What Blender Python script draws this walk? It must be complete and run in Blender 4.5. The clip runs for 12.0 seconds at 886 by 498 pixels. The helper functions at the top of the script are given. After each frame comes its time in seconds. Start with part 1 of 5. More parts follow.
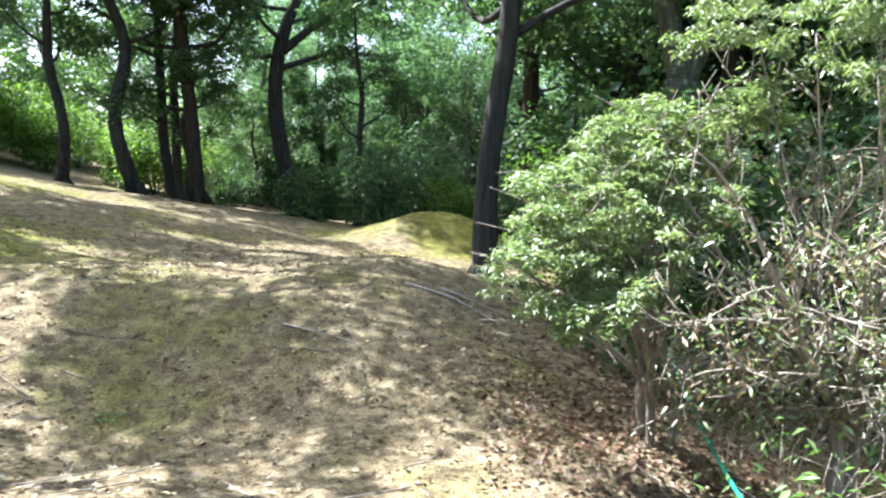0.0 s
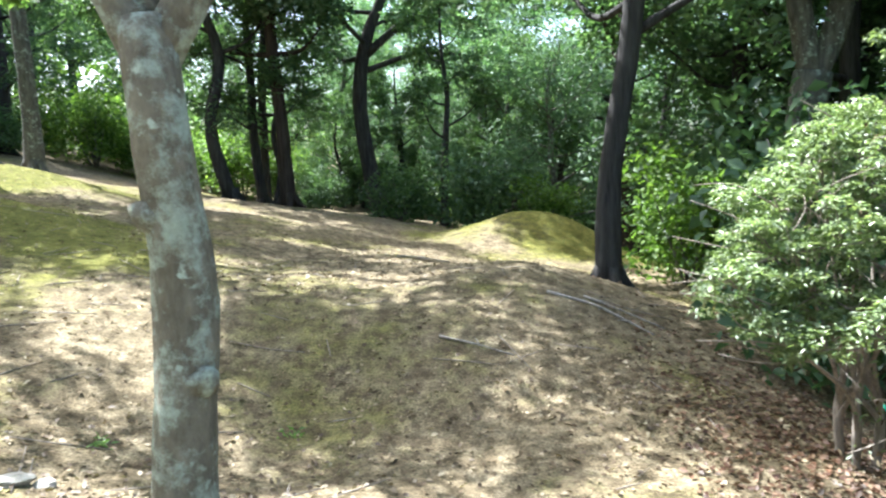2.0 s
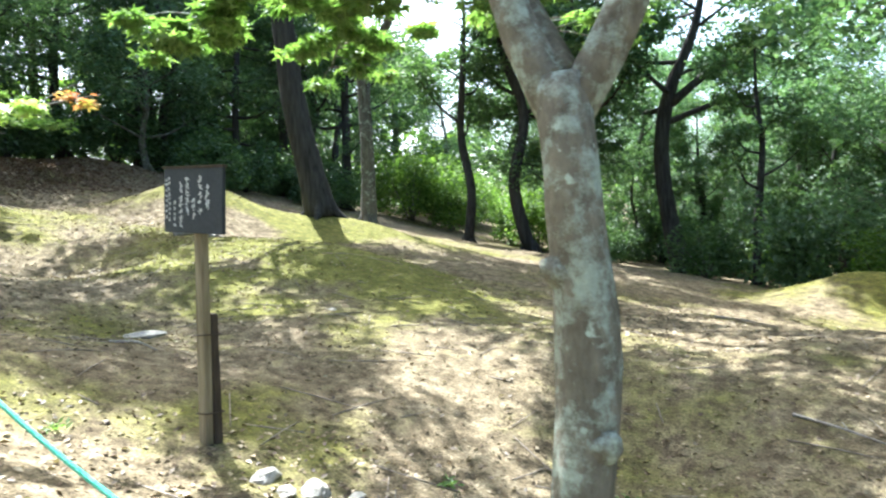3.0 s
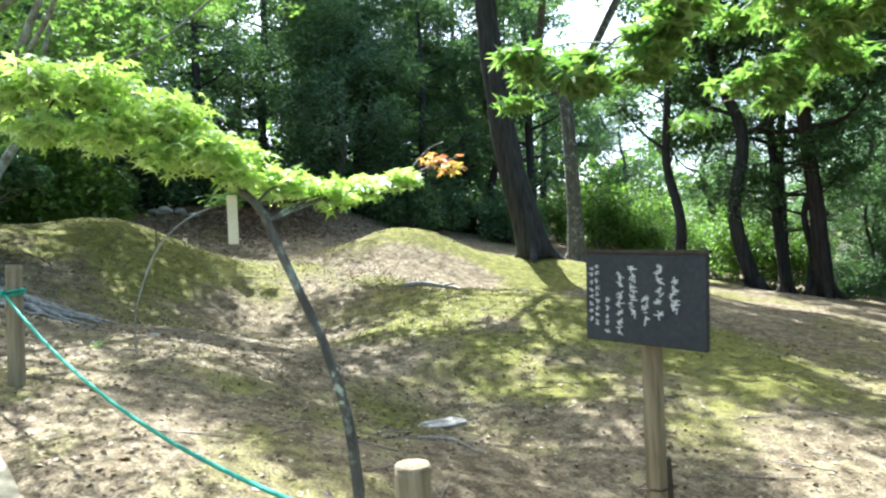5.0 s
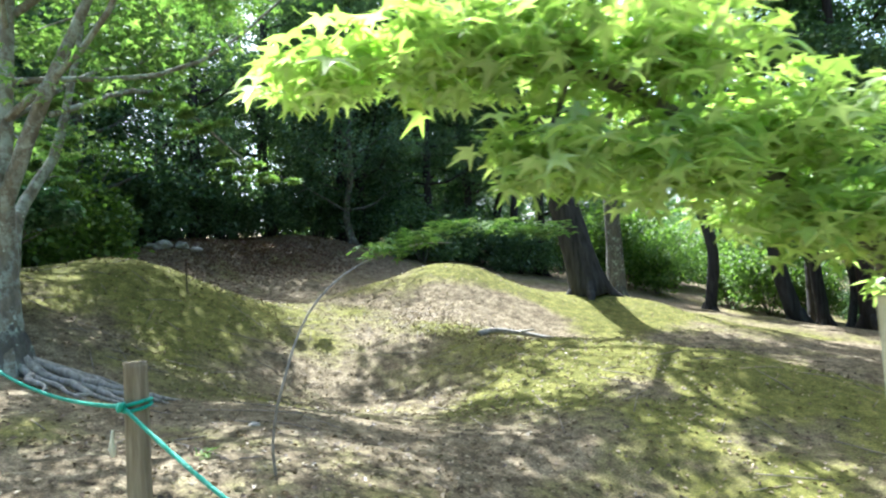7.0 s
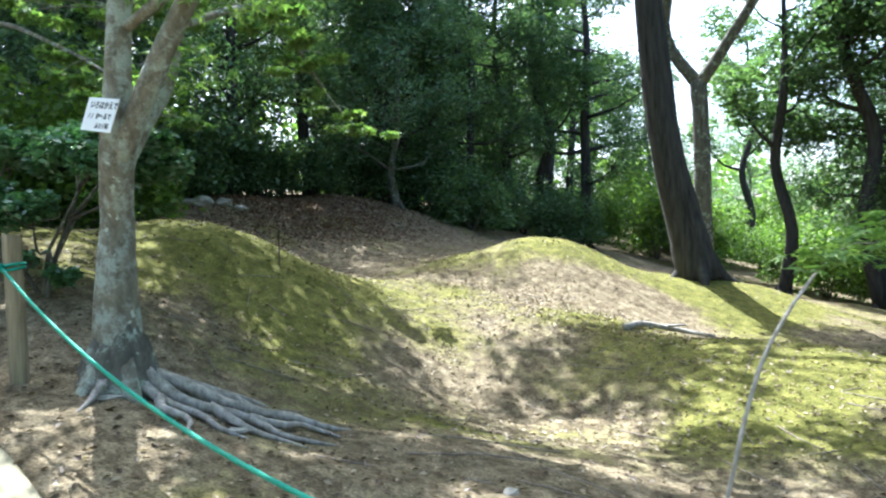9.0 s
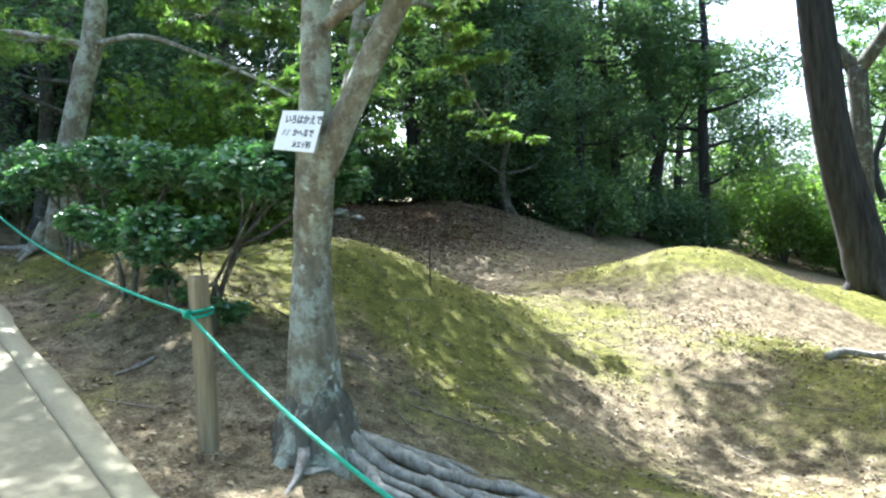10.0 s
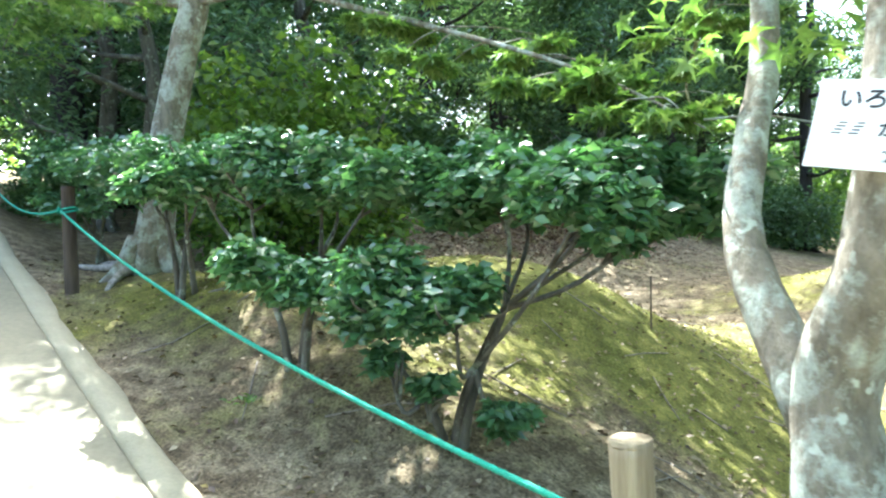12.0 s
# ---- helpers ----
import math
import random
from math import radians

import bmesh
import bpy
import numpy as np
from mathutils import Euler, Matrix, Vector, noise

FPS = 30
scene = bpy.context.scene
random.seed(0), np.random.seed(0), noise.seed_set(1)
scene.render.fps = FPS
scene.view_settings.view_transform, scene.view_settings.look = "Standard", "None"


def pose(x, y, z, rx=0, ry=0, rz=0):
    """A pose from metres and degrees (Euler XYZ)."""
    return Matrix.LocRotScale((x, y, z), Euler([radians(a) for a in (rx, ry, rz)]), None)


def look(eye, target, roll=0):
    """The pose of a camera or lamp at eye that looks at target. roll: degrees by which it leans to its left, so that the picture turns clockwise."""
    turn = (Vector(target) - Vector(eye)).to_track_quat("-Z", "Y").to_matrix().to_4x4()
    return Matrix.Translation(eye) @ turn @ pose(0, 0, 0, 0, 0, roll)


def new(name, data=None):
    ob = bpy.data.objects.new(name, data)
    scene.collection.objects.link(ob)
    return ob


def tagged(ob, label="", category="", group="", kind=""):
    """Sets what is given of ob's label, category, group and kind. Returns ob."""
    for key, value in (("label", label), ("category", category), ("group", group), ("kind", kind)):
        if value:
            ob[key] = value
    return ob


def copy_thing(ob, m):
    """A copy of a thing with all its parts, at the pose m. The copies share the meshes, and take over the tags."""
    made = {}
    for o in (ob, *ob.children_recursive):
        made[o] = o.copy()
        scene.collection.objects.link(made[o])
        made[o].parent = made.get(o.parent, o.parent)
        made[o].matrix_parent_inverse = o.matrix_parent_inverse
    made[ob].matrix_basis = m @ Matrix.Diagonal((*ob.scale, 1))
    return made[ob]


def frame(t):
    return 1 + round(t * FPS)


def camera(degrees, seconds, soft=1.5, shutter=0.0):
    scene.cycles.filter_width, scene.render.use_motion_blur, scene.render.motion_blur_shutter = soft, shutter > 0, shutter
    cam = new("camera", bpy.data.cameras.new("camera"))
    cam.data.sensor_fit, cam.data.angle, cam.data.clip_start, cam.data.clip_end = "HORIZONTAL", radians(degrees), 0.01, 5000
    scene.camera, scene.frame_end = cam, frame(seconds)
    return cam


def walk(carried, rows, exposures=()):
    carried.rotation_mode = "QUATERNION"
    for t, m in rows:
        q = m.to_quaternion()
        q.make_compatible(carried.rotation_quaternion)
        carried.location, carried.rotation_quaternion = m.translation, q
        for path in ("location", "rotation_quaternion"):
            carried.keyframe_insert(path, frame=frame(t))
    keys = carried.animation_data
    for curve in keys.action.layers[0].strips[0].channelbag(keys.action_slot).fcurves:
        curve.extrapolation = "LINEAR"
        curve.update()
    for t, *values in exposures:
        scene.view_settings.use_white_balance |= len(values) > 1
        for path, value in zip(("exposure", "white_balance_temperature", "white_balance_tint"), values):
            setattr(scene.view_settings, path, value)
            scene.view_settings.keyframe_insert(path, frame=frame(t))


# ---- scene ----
cam = camera(66.5, 12.0, soft=2.2, shutter=0.15)
PATH = [
    (0, (-0.131, 0.015, 1.496), (-0.115, 2.002, 1.268), -0.7),
    (0.5, (-0.468, 0.115, 1.558), (-0.339, 2.093, 1.298), 0.1),
    (1, (-0.722, 0.078, 1.615), (-0.547, 2.049, 1.322), -0.2),
    (1.5, (-0.807, 0.09, 1.633), (-0.762, 2.069, 1.346), -1.8),
    (2, (-0.873, 0.065, 1.636), (-1.046, 2.043, 1.398), -2.3),
    (2.5, (-0.996, 0.034, 1.661), (-1.531, 1.955, 1.509), -2.3),
    (2.8, (-1.167, 0.044, 1.656), (-2.008, 1.856, 1.565), -2.1),
    (3, (-1.261, 0.082, 1.657), (-2.218, 1.837, 1.607), -2.1),
    (3.5, (-1.662, 0.152, 1.723), (-2.834, 1.772, 1.704), -0.2),
    (5.3, (-3.494, 0.21, 2.114), (-4.853, 1.675, 2.201), -3.5),
    (5.5, (-3.729, 0.208, 2.142), (-5.117, 1.643, 2.264), -2.9),
    (6, (-4.294, 0.192, 2.272), (-5.621, 1.684, 2.39), -4.2),
    (6.5, (-4.874, 0.197, 2.345), (-6.147, 1.733, 2.487), -4.3),
    (6.7, (-5.112, 0.201, 2.397), (-6.369, 1.751, 2.535), -4.3),
    (8.3, (-7.127, 0.258, 2.7), (-8.215, 1.936, 2.737), -1.6),
    (8.5, (-7.401, 0.316, 2.715), (-8.495, 1.99, 2.747), -1.7),
    (9, (-8.031, 0.382, 2.829), (-9.231, 1.982, 2.832), -1.8),
    (9.5, (-8.624, 0.403, 2.945), (-9.857, 1.978, 2.96), -2.3),
    (10, (-9.221, 0.445, 3.054), (-10.604, 1.889, 3.069), -2.4),
    (10.5, (-9.812, 0.44, 3.165), (-11.18, 1.899, 3.168), -2.0),
    (11, (-10.457, 0.507, 3.264), (-11.889, 1.903, 3.273), -1.9),
    (11.5, (-11.035, 0.526, 3.378), (-12.514, 1.873, 3.373), -1.9),
    (12, (-11.67, 0.658, 3.477), (-13.101, 2.056, 3.452), -1.9),
]
walk(cam, [(t, look(eye, target, roll)) for t, eye, target, roll in PATH], [(0.0, 2.35, 5750, 8), (3.5, 2.38, 5750, 6), (6.0, 2.15, 5550, 6), (8.5, 2.22, 5600, 7), (10.5, 2.75, 5700, 6), (12.0, 3.35, 5850, 5)])

# ---- world, sun, exposure ----
SUN = Vector((-0.55, 0.32, 1.0)).normalized()
world = bpy.data.worlds.new("sky")
scene.world = world
world.use_nodes = True
wn = world.node_tree
sky = wn.nodes.new("ShaderNodeTexSky")
sky.sky_type, sky.sun_disc = "NISHITA", False
sky.sun_elevation = math.asin(SUN.z)
sky.sun_rotation = math.atan2(SUN.x, SUN.y)
sky.air_density, sky.dust_density = 1.0, 5.0
wn.links.new(sky.outputs[0], wn.nodes["Background"].inputs[0])
wn.nodes["Background"].inputs[1].default_value = 0.15
sun_data = bpy.data.lights.new("sun", "SUN")
sun_data.energy, sun_data.angle, sun_data.color = 5.0, radians(0.53), (1.0, 0.97, 0.92)
sun = new("sun", sun_data)
sun.rotation_euler = SUN.to_track_quat("Z", "Y").to_euler()


# ---- materials ----
def ramp(nt, fac, *stops):
    r = nt.nodes.new("ShaderNodeValToRGB")
    while len(r.color_ramp.elements) < len(stops):
        r.color_ramp.elements.new(0.5)
    for e, (p, c) in zip(r.color_ramp.elements, stops):
        e.position, e.color = p, (*c, 1)
    nt.links.new(fac, r.inputs[0])
    return r.outputs[0]


def tex_noise(nt, co, scale, detail=4.0, rough=0.6):
    n = nt.nodes.new("ShaderNodeTexNoise")
    n.inputs["Scale"].default_value, n.inputs["Detail"].default_value, n.inputs["Roughness"].default_value = scale, detail, rough
    if co:
        nt.links.new(co, n.inputs["Vector"])
    return n.outputs["Fac"]


def mix_col(nt, fac, a, b, kind="MIX"):
    m = nt.nodes.new("ShaderNodeMix")
    m.data_type, m.blend_type = "RGBA", kind
    for sock, v in ((m.inputs[0], fac), (m.inputs[6], a), (m.inputs[7], b)):
        if isinstance(v, bpy.types.NodeSocket):
            nt.links.new(v, sock)
        elif isinstance(v, (int, float)):
            sock.default_value = v
        else:
            sock.default_value = (*v, 1)
    return m.outputs[2]


def base_mat(name, rough=0.8, spec=0.3):
    m = bpy.data.materials.new(name)
    m.use_nodes = True
    nt = m.node_tree
    b = nt.nodes["Principled BSDF"]
    b.inputs["Roughness"].default_value = rough
    b.inputs["Specular IOR Level"].default_value = spec
    co = nt.nodes.new("ShaderNodeTexCoord").outputs["Object"]
    return m, nt, b, co


def bump(nt, b, height, strength, dist):
    n = nt.nodes.new("ShaderNodeBump")
    n.inputs["Strength"].default_value, n.inputs["Distance"].default_value = strength, dist
    nt.links.new(height, n.inputs["Height"])
    nt.links.new(n.outputs[0], b.inputs["Normal"])


def leaf_mat(name, dark, mid, light, through_part=0.4, gloss=0.35, shine=0.05):
    m = bpy.data.materials.new(name)
    m.use_nodes = True
    nt = m.node_tree
    nt.nodes.remove(nt.nodes["Principled BSDF"])
    out = nt.nodes["Material Output"]
    rnd = nt.nodes.new("ShaderNodeNewGeometry").outputs["Random Per Island"]
    col = ramp(nt, rnd, (0.0, dark), (0.5, mid), (1.0, light))
    co = nt.nodes.new("ShaderNodeTexCoord").outputs["Object"]
    patch = ramp(nt, tex_noise(nt, co, 1.3, 2), (0.3, (0.72, 0.76, 0.7)), (0.7, (1.1, 1.08, 1.0)))
    col = mix_col(nt, 1.0, col, patch, "MULTIPLY")
    d = nt.nodes.new("ShaderNodeBsdfDiffuse")
    t = nt.nodes.new("ShaderNodeBsdfTranslucent")
    g = nt.nodes.new("ShaderNodeBsdfGlossy")
    g.inputs["Roughness"].default_value = gloss
    warm = mix_col(nt, 1.0, col, (1.15, 1.3, 0.6), "MULTIPLY")
    nt.links.new(col, d.inputs[0])
    nt.links.new(warm, t.inputs[0])
    m1, m2 = nt.nodes.new("ShaderNodeMixShader"), nt.nodes.new("ShaderNodeMixShader")
    m1.inputs[0].default_value, m2.inputs[0].default_value = through_part, shine
    nt.links.new(d.outputs[0], m1.inputs[1])
    nt.links.new(t.outputs[0], m1.inputs[2])
    nt.links.new(m1.outputs[0], m2.inputs[1])
    nt.links.new(g.outputs[0], m2.inputs[2])
    nt.links.new(m2.outputs[0], out.inputs[0])
    return m


def bark_mat(name, dark, light, lichen=0.0, lichen_col=(0.36, 0.40, 0.33), streak=6.0, scale=14.0):
    m, nt, b, co = base_mat(name, 0.9, 0.15)
    mp = nt.nodes.new("ShaderNodeMapping")
    mp.inputs["Scale"].default_value = (1, 1, 1 / streak)
    nt.links.new(co, mp.inputs[0])
    n1 = tex_noise(nt, mp.outputs[0], scale, 6, 0.65)
    col = ramp(nt, n1, (0.3, dark), (0.7, light))
    h = n1
    if lichen > 0:
        n2 = tex_noise(nt, co, 7.0, 8, 0.72)
        patch = ramp(nt, n2, (0.60 - 0.2 * lichen, (0, 0, 0)), (0.71 - 0.2 * lichen, (1, 1, 1)))
        speck = ramp(nt, tex_noise(nt, co, 60, 3), (0.3, tuple(c * 0.7 for c in lichen_col)), (0.7, lichen_col))
        col = mix_col(nt, patch, col, speck)
        v = nt.nodes.new("ShaderNodeTexVoronoi")
        v.inputs["Scale"].default_value = 13.0
        wob = nt.nodes.new("ShaderNodeTexNoise")
        wob.inputs["Scale"].default_value, wob.inputs["Detail"].default_value = 16.0, 4.0
        nt.links.new(co, wob.inputs["Vector"])
        shift = nt.nodes.new("ShaderNodeVectorMath")
        shift.operation = "MULTIPLY_ADD"
        nt.links.new(wob.outputs["Color"], shift.inputs[0])
        shift.inputs[1].default_value = (0.11, 0.11, 0.11)
        nt.links.new(co, shift.inputs[2])
        nt.links.new(shift.outputs[0], v.inputs["Vector"])
        ring = ramp(nt, v.outputs["Distance"], (0.14, (1, 1, 1)), (0.26, (0, 0, 0)))
        pick = ramp(nt, tex_noise(nt, co, 2.2, 1), (0.50, (0, 0, 0)), (0.56, (1, 1, 1)))
        both = mix_col(nt, 1.0, ring, pick, "MULTIPLY")
        col = mix_col(nt, both, col, tuple(min(1, c * 1.15) for c in lichen_col))
    nt.links.new(col, b.inputs["Base Color"])
    bump(nt, b, h, 0.7, 0.02)
    return m


def ground_mat():
    m, nt, b, co = base_mat("soil_and_moss", 0.95, 0.1)
    at = nt.nodes.new("ShaderNodeAttribute")
    at.attribute_name = "moss"
    big = tex_noise(nt, co, 0.55, 4)
    fine = tex_noise(nt, co, 7.0, 6, 0.7)
    tiny = tex_noise(nt, co, 55.0, 3, 0.7)
    soil = ramp(nt, fine, (0.28, (0.06, 0.047, 0.03)), (0.48, (0.175, 0.142, 0.092)), (0.72, (0.4, 0.34, 0.236)))
    grain = ramp(nt, tiny, (0.32, (0.4, 0.38, 0.36)), (0.68, (1.4, 1.36, 1.28)))
    soil = mix_col(nt, 1.0, soil, grain, "MULTIPLY")
    mossc = ramp(nt, fine, (0.25, (0.06, 0.066, 0.018)), (0.52, (0.16, 0.16, 0.042)), (0.78, (0.33, 0.30, 0.095)))
    mossc = mix_col(nt, 0.8, mossc, grain, "MULTIPLY")
    add = nt.nodes.new("ShaderNodeMath")
    add.operation = "ADD"
    nt.links.new(at.outputs["Fac"], add.inputs[0])
    mul = nt.nodes.new("ShaderNodeMath")
    mul.operation = "MULTIPLY_ADD"
    nt.links.new(big, mul.inputs[0])
    mul.inputs[1].default_value, mul.inputs[2].default_value = 2.6, -1.4
    nt.links.new(mul.outputs[0], add.inputs[1])
    f2 = nt.nodes.new("ShaderNodeMath")
    f2.operation = "MULTIPLY_ADD"
    nt.links.new(fine, f2.inputs[0])
    f2.inputs[1].default_value = 1.0
    nt.links.new(add.outputs[0], f2.inputs[2])
    fac = ramp(nt, f2.outputs[0], (0.47, (0, 0, 0)), (0.95, (1, 1, 1)))
    nt.links.new(mix_col(nt, fac, soil, mossc), b.inputs["Base Color"])
    mixh = mix_col(nt, 0.5, fine, tiny)
    bump(nt, b, mixh, 0.9, 0.05)
    return m


def plain_mat(name, a, c, rough=0.8, scale=8.0, bumps=0.2, spec=0.3, detail=5.0):
    m, nt, b, co = base_mat(name, rough, spec)
    n = tex_noise(nt, co, scale, detail)
    n2 = tex_noise(nt, co, scale * 9, 3)
    col = mix_col(nt, 0.5, ramp(nt, n, (0.3, a), (0.7, c)), ramp(nt, n2, (0.3, a), (0.7, c)))
    nt.links.new(col, b.inputs["Base Color"])
    bump(nt, b, n2, bumps, 0.01)
    return m


M_GROUND = ground_mat()
M_PATH = plain_mat("worn_concrete", (0.175, 0.16, 0.108), (0.265, 0.244, 0.17), 0.9, 3.0, 0.3)
M_KERB = plain_mat("kerb_concrete", (0.22, 0.198, 0.128), (0.32, 0.29, 0.195), 0.9, 5.0, 0.4)
M_BARK_LICHEN = bark_mat("lichen_bark", (0.085, 0.075, 0.056), (0.2, 0.178, 0.138), 0.58, (0.33, 0.37, 0.31), streak=2.0, scale=20)
M_BARK_PALE = bark_mat("pale_lichen_bark", (0.1, 0.09, 0.066), (0.24, 0.215, 0.165), 0.68, (0.37, 0.40, 0.34), streak=2.0, scale=20)
M_BARK_DARK = bark_mat("dark_bark", (0.02, 0.0185, 0.018), (0.074, 0.069, 0.065), 0.0, streak=8)
M_BARK_RED = bark_mat("reddish_bark", (0.022, 0.017, 0.014), (0.075, 0.056, 0.046), 0.0, streak=9)
M_BARK_GREY = bark_mat("grey_bark", (0.05, 0.048, 0.04), (0.16, 0.15, 0.125), 0.3, streak=4)
M_TWIG = bark_mat("grey_twig", (0.14, 0.118, 0.097), (0.36, 0.31, 0.265), 0.0, streak=3, scale=30)
M_ROOT = bark_mat("weathered_root", (0.15, 0.135, 0.115), (0.44, 0.41, 0.37), 0.0, streak=2, scale=25)
M_POST = bark_mat("weathered_post", (0.13, 0.1, 0.06), (0.36, 0.3, 0.2), 0.0, streak=14, scale=26)
M_POST_DARK = bark_mat("dark_post", (0.04, 0.03, 0.022), (0.11, 0.085, 0.065), 0.0, streak=14, scale=26)
M_BOARD = plain_mat("black_board", (0.018, 0.022, 0.03), (0.05, 0.055, 0.065), 0.55, 6, 0.15)
M_INK_WHITE = plain_mat("white_paint", (0.5, 0.5, 0.5), (0.75, 0.75, 0.76), 0.7, 40)
M_PLATE = plain_mat("white_plate", (0.76, 0.78, 0.8), (0.84, 0.85, 0.86), 0.35, 6, 0.05, 0.5)
M_INK = plain_mat("black_ink", (0.01, 0.01, 0.014), (0.03, 0.03, 0.03), 0.5, 10)
M_TAG = plain_mat("pale_wood_tag", (0.55, 0.52, 0.38), (0.74, 0.71, 0.56), 0.7, 12)
M_ROPE = plain_mat("green_rope", (0.01, 0.27, 0.17), (0.04, 0.45, 0.31), 0.45, 60, 0.6, 0.5)
M_STONE = plain_mat("pale_stone", (0.22, 0.2, 0.17), (0.48, 0.45, 0.39), 0.9, 9, 0.6)
M_LITTER = leaf_mat("dead_leaf", (0.055, 0.032, 0.02), (0.15, 0.1, 0.06), (0.42, 0.34, 0.24), 0.1, 0.5, 0.04)
M_LITTER_RED = leaf_mat("russet_dead_leaf", (0.05, 0.022, 0.014), (0.14, 0.07, 0.042), (0.3, 0.2, 0.14), 0.1, 0.5, 0.04)
L_OAK = leaf_mat("evergreen_leaf", (0.06, 0.108, 0.052), (0.098, 0.166, 0.08), (0.155, 0.23, 0.12), 0.5, 0.5, 0.03)
L_DARK = leaf_mat("dark_leaf", (0.056, 0.104, 0.058), (0.094, 0.158, 0.088), (0.148, 0.222, 0.126), 0.45, 0.5, 0.03)
L_GREY = leaf_mat("silvery_leaf", (0.075, 0.145, 0.085), (0.125, 0.215, 0.135), (0.21, 0.3, 0.21), 0.4, 0.5, 0.04)
L_BRIGHT = leaf_mat("bright_leaf", (0.07, 0.13, 0.025), (0.12, 0.2, 0.045), (0.19, 0.28, 0.08), 0.5, 0.5, 0.03)
L_MAPLE = leaf_mat("maple_leaf", (0.1, 0.185, 0.055), (0.17, 0.275, 0.085), (0.28, 0.38, 0.15), 0.5, 0.45, 0.04)
L_MAPLE_RED = leaf_mat("turning_maple_leaf", (0.42, 0.12, 0.09), (0.52, 0.3, 0.17), (0.48, 0.44, 0.16), 0.5, 0.45, 0.04)
L_CAM = leaf_mat("camellia_leaf", (0.055, 0.14, 0.068), (0.1, 0.225, 0.105), (0.175, 0.32, 0.16), 0.35, 0.3, 0.1)
# paler, yellower maple leaf with the sunlight put into its colour
L_MAPLE_SUNLIT = leaf_mat("sunlit_maple_leaf", (0.3, 0.42, 0.13), (0.44, 0.56, 0.2), (0.62, 0.7, 0.38), 0.55, 0.4, 0.06)
L_BUSH = leaf_mat("pale_bush_leaf", (0.12, 0.17, 0.08), (0.215, 0.275, 0.14), (0.36, 0.41, 0.26), 0.4, 0.4, 0.06)


# ---- mesh helpers ----
def mesh_np(name, V, F, smooth=False):
    V, F = np.asarray(V, np.float32), np.asarray(F, np.int32)
    me = bpy.data.meshes.new(name)
    me.vertices.add(len(V))
    me.vertices.foreach_set("co", V.ravel())
    me.loops.add(F.size)
    me.loops.foreach_set("vertex_index", F.ravel())
    me.polygons.add(len(F))
    me.polygons.foreach_set("loop_start", np.arange(0, F.size, F.shape[1], dtype=np.int32))
    me.update(calc_edges=True)
    if smooth:
        me.polygons.foreach_set("use_smooth", np.ones(len(F), bool))
    return me


def hold(ob, parent):
    if parent:
        ob.parent = parent
        ob.matrix_parent_inverse = parent.matrix_world.inverted() if parent.parent is None else (parent.parent.matrix_basis @ parent.matrix_basis).inverted()
    return ob


def part_np(name, V, F, mat, parent=None, label="", smooth=False):
    me = mesh_np(name, V, F, smooth)
    me.materials.append(mat)
    ob = new(name, me)
    if parent:
        ob.parent = parent
    if label:
        tagged(ob, label)
    return ob


def part(name, bm, mat, parent=None, label="", smooth=False):
    me = bpy.data.meshes.new(name)
    bm.to_mesh(me)
    bm.free()
    me.materials.append(mat)
    if smooth:
        me.polygons.foreach_set("use_smooth", np.ones(len(me.polygons), bool))
    ob = new(name, me)
    if parent:
        ob.parent = parent
    if label:
        tagged(ob, label)
    return ob


def thing(name, at, label, category, group="", kind="", rot=0.0):
    ob = new(name)
    ob.matrix_basis = pose(*at, 0, 0, rot)
    return tagged(ob, label, category, group, kind)


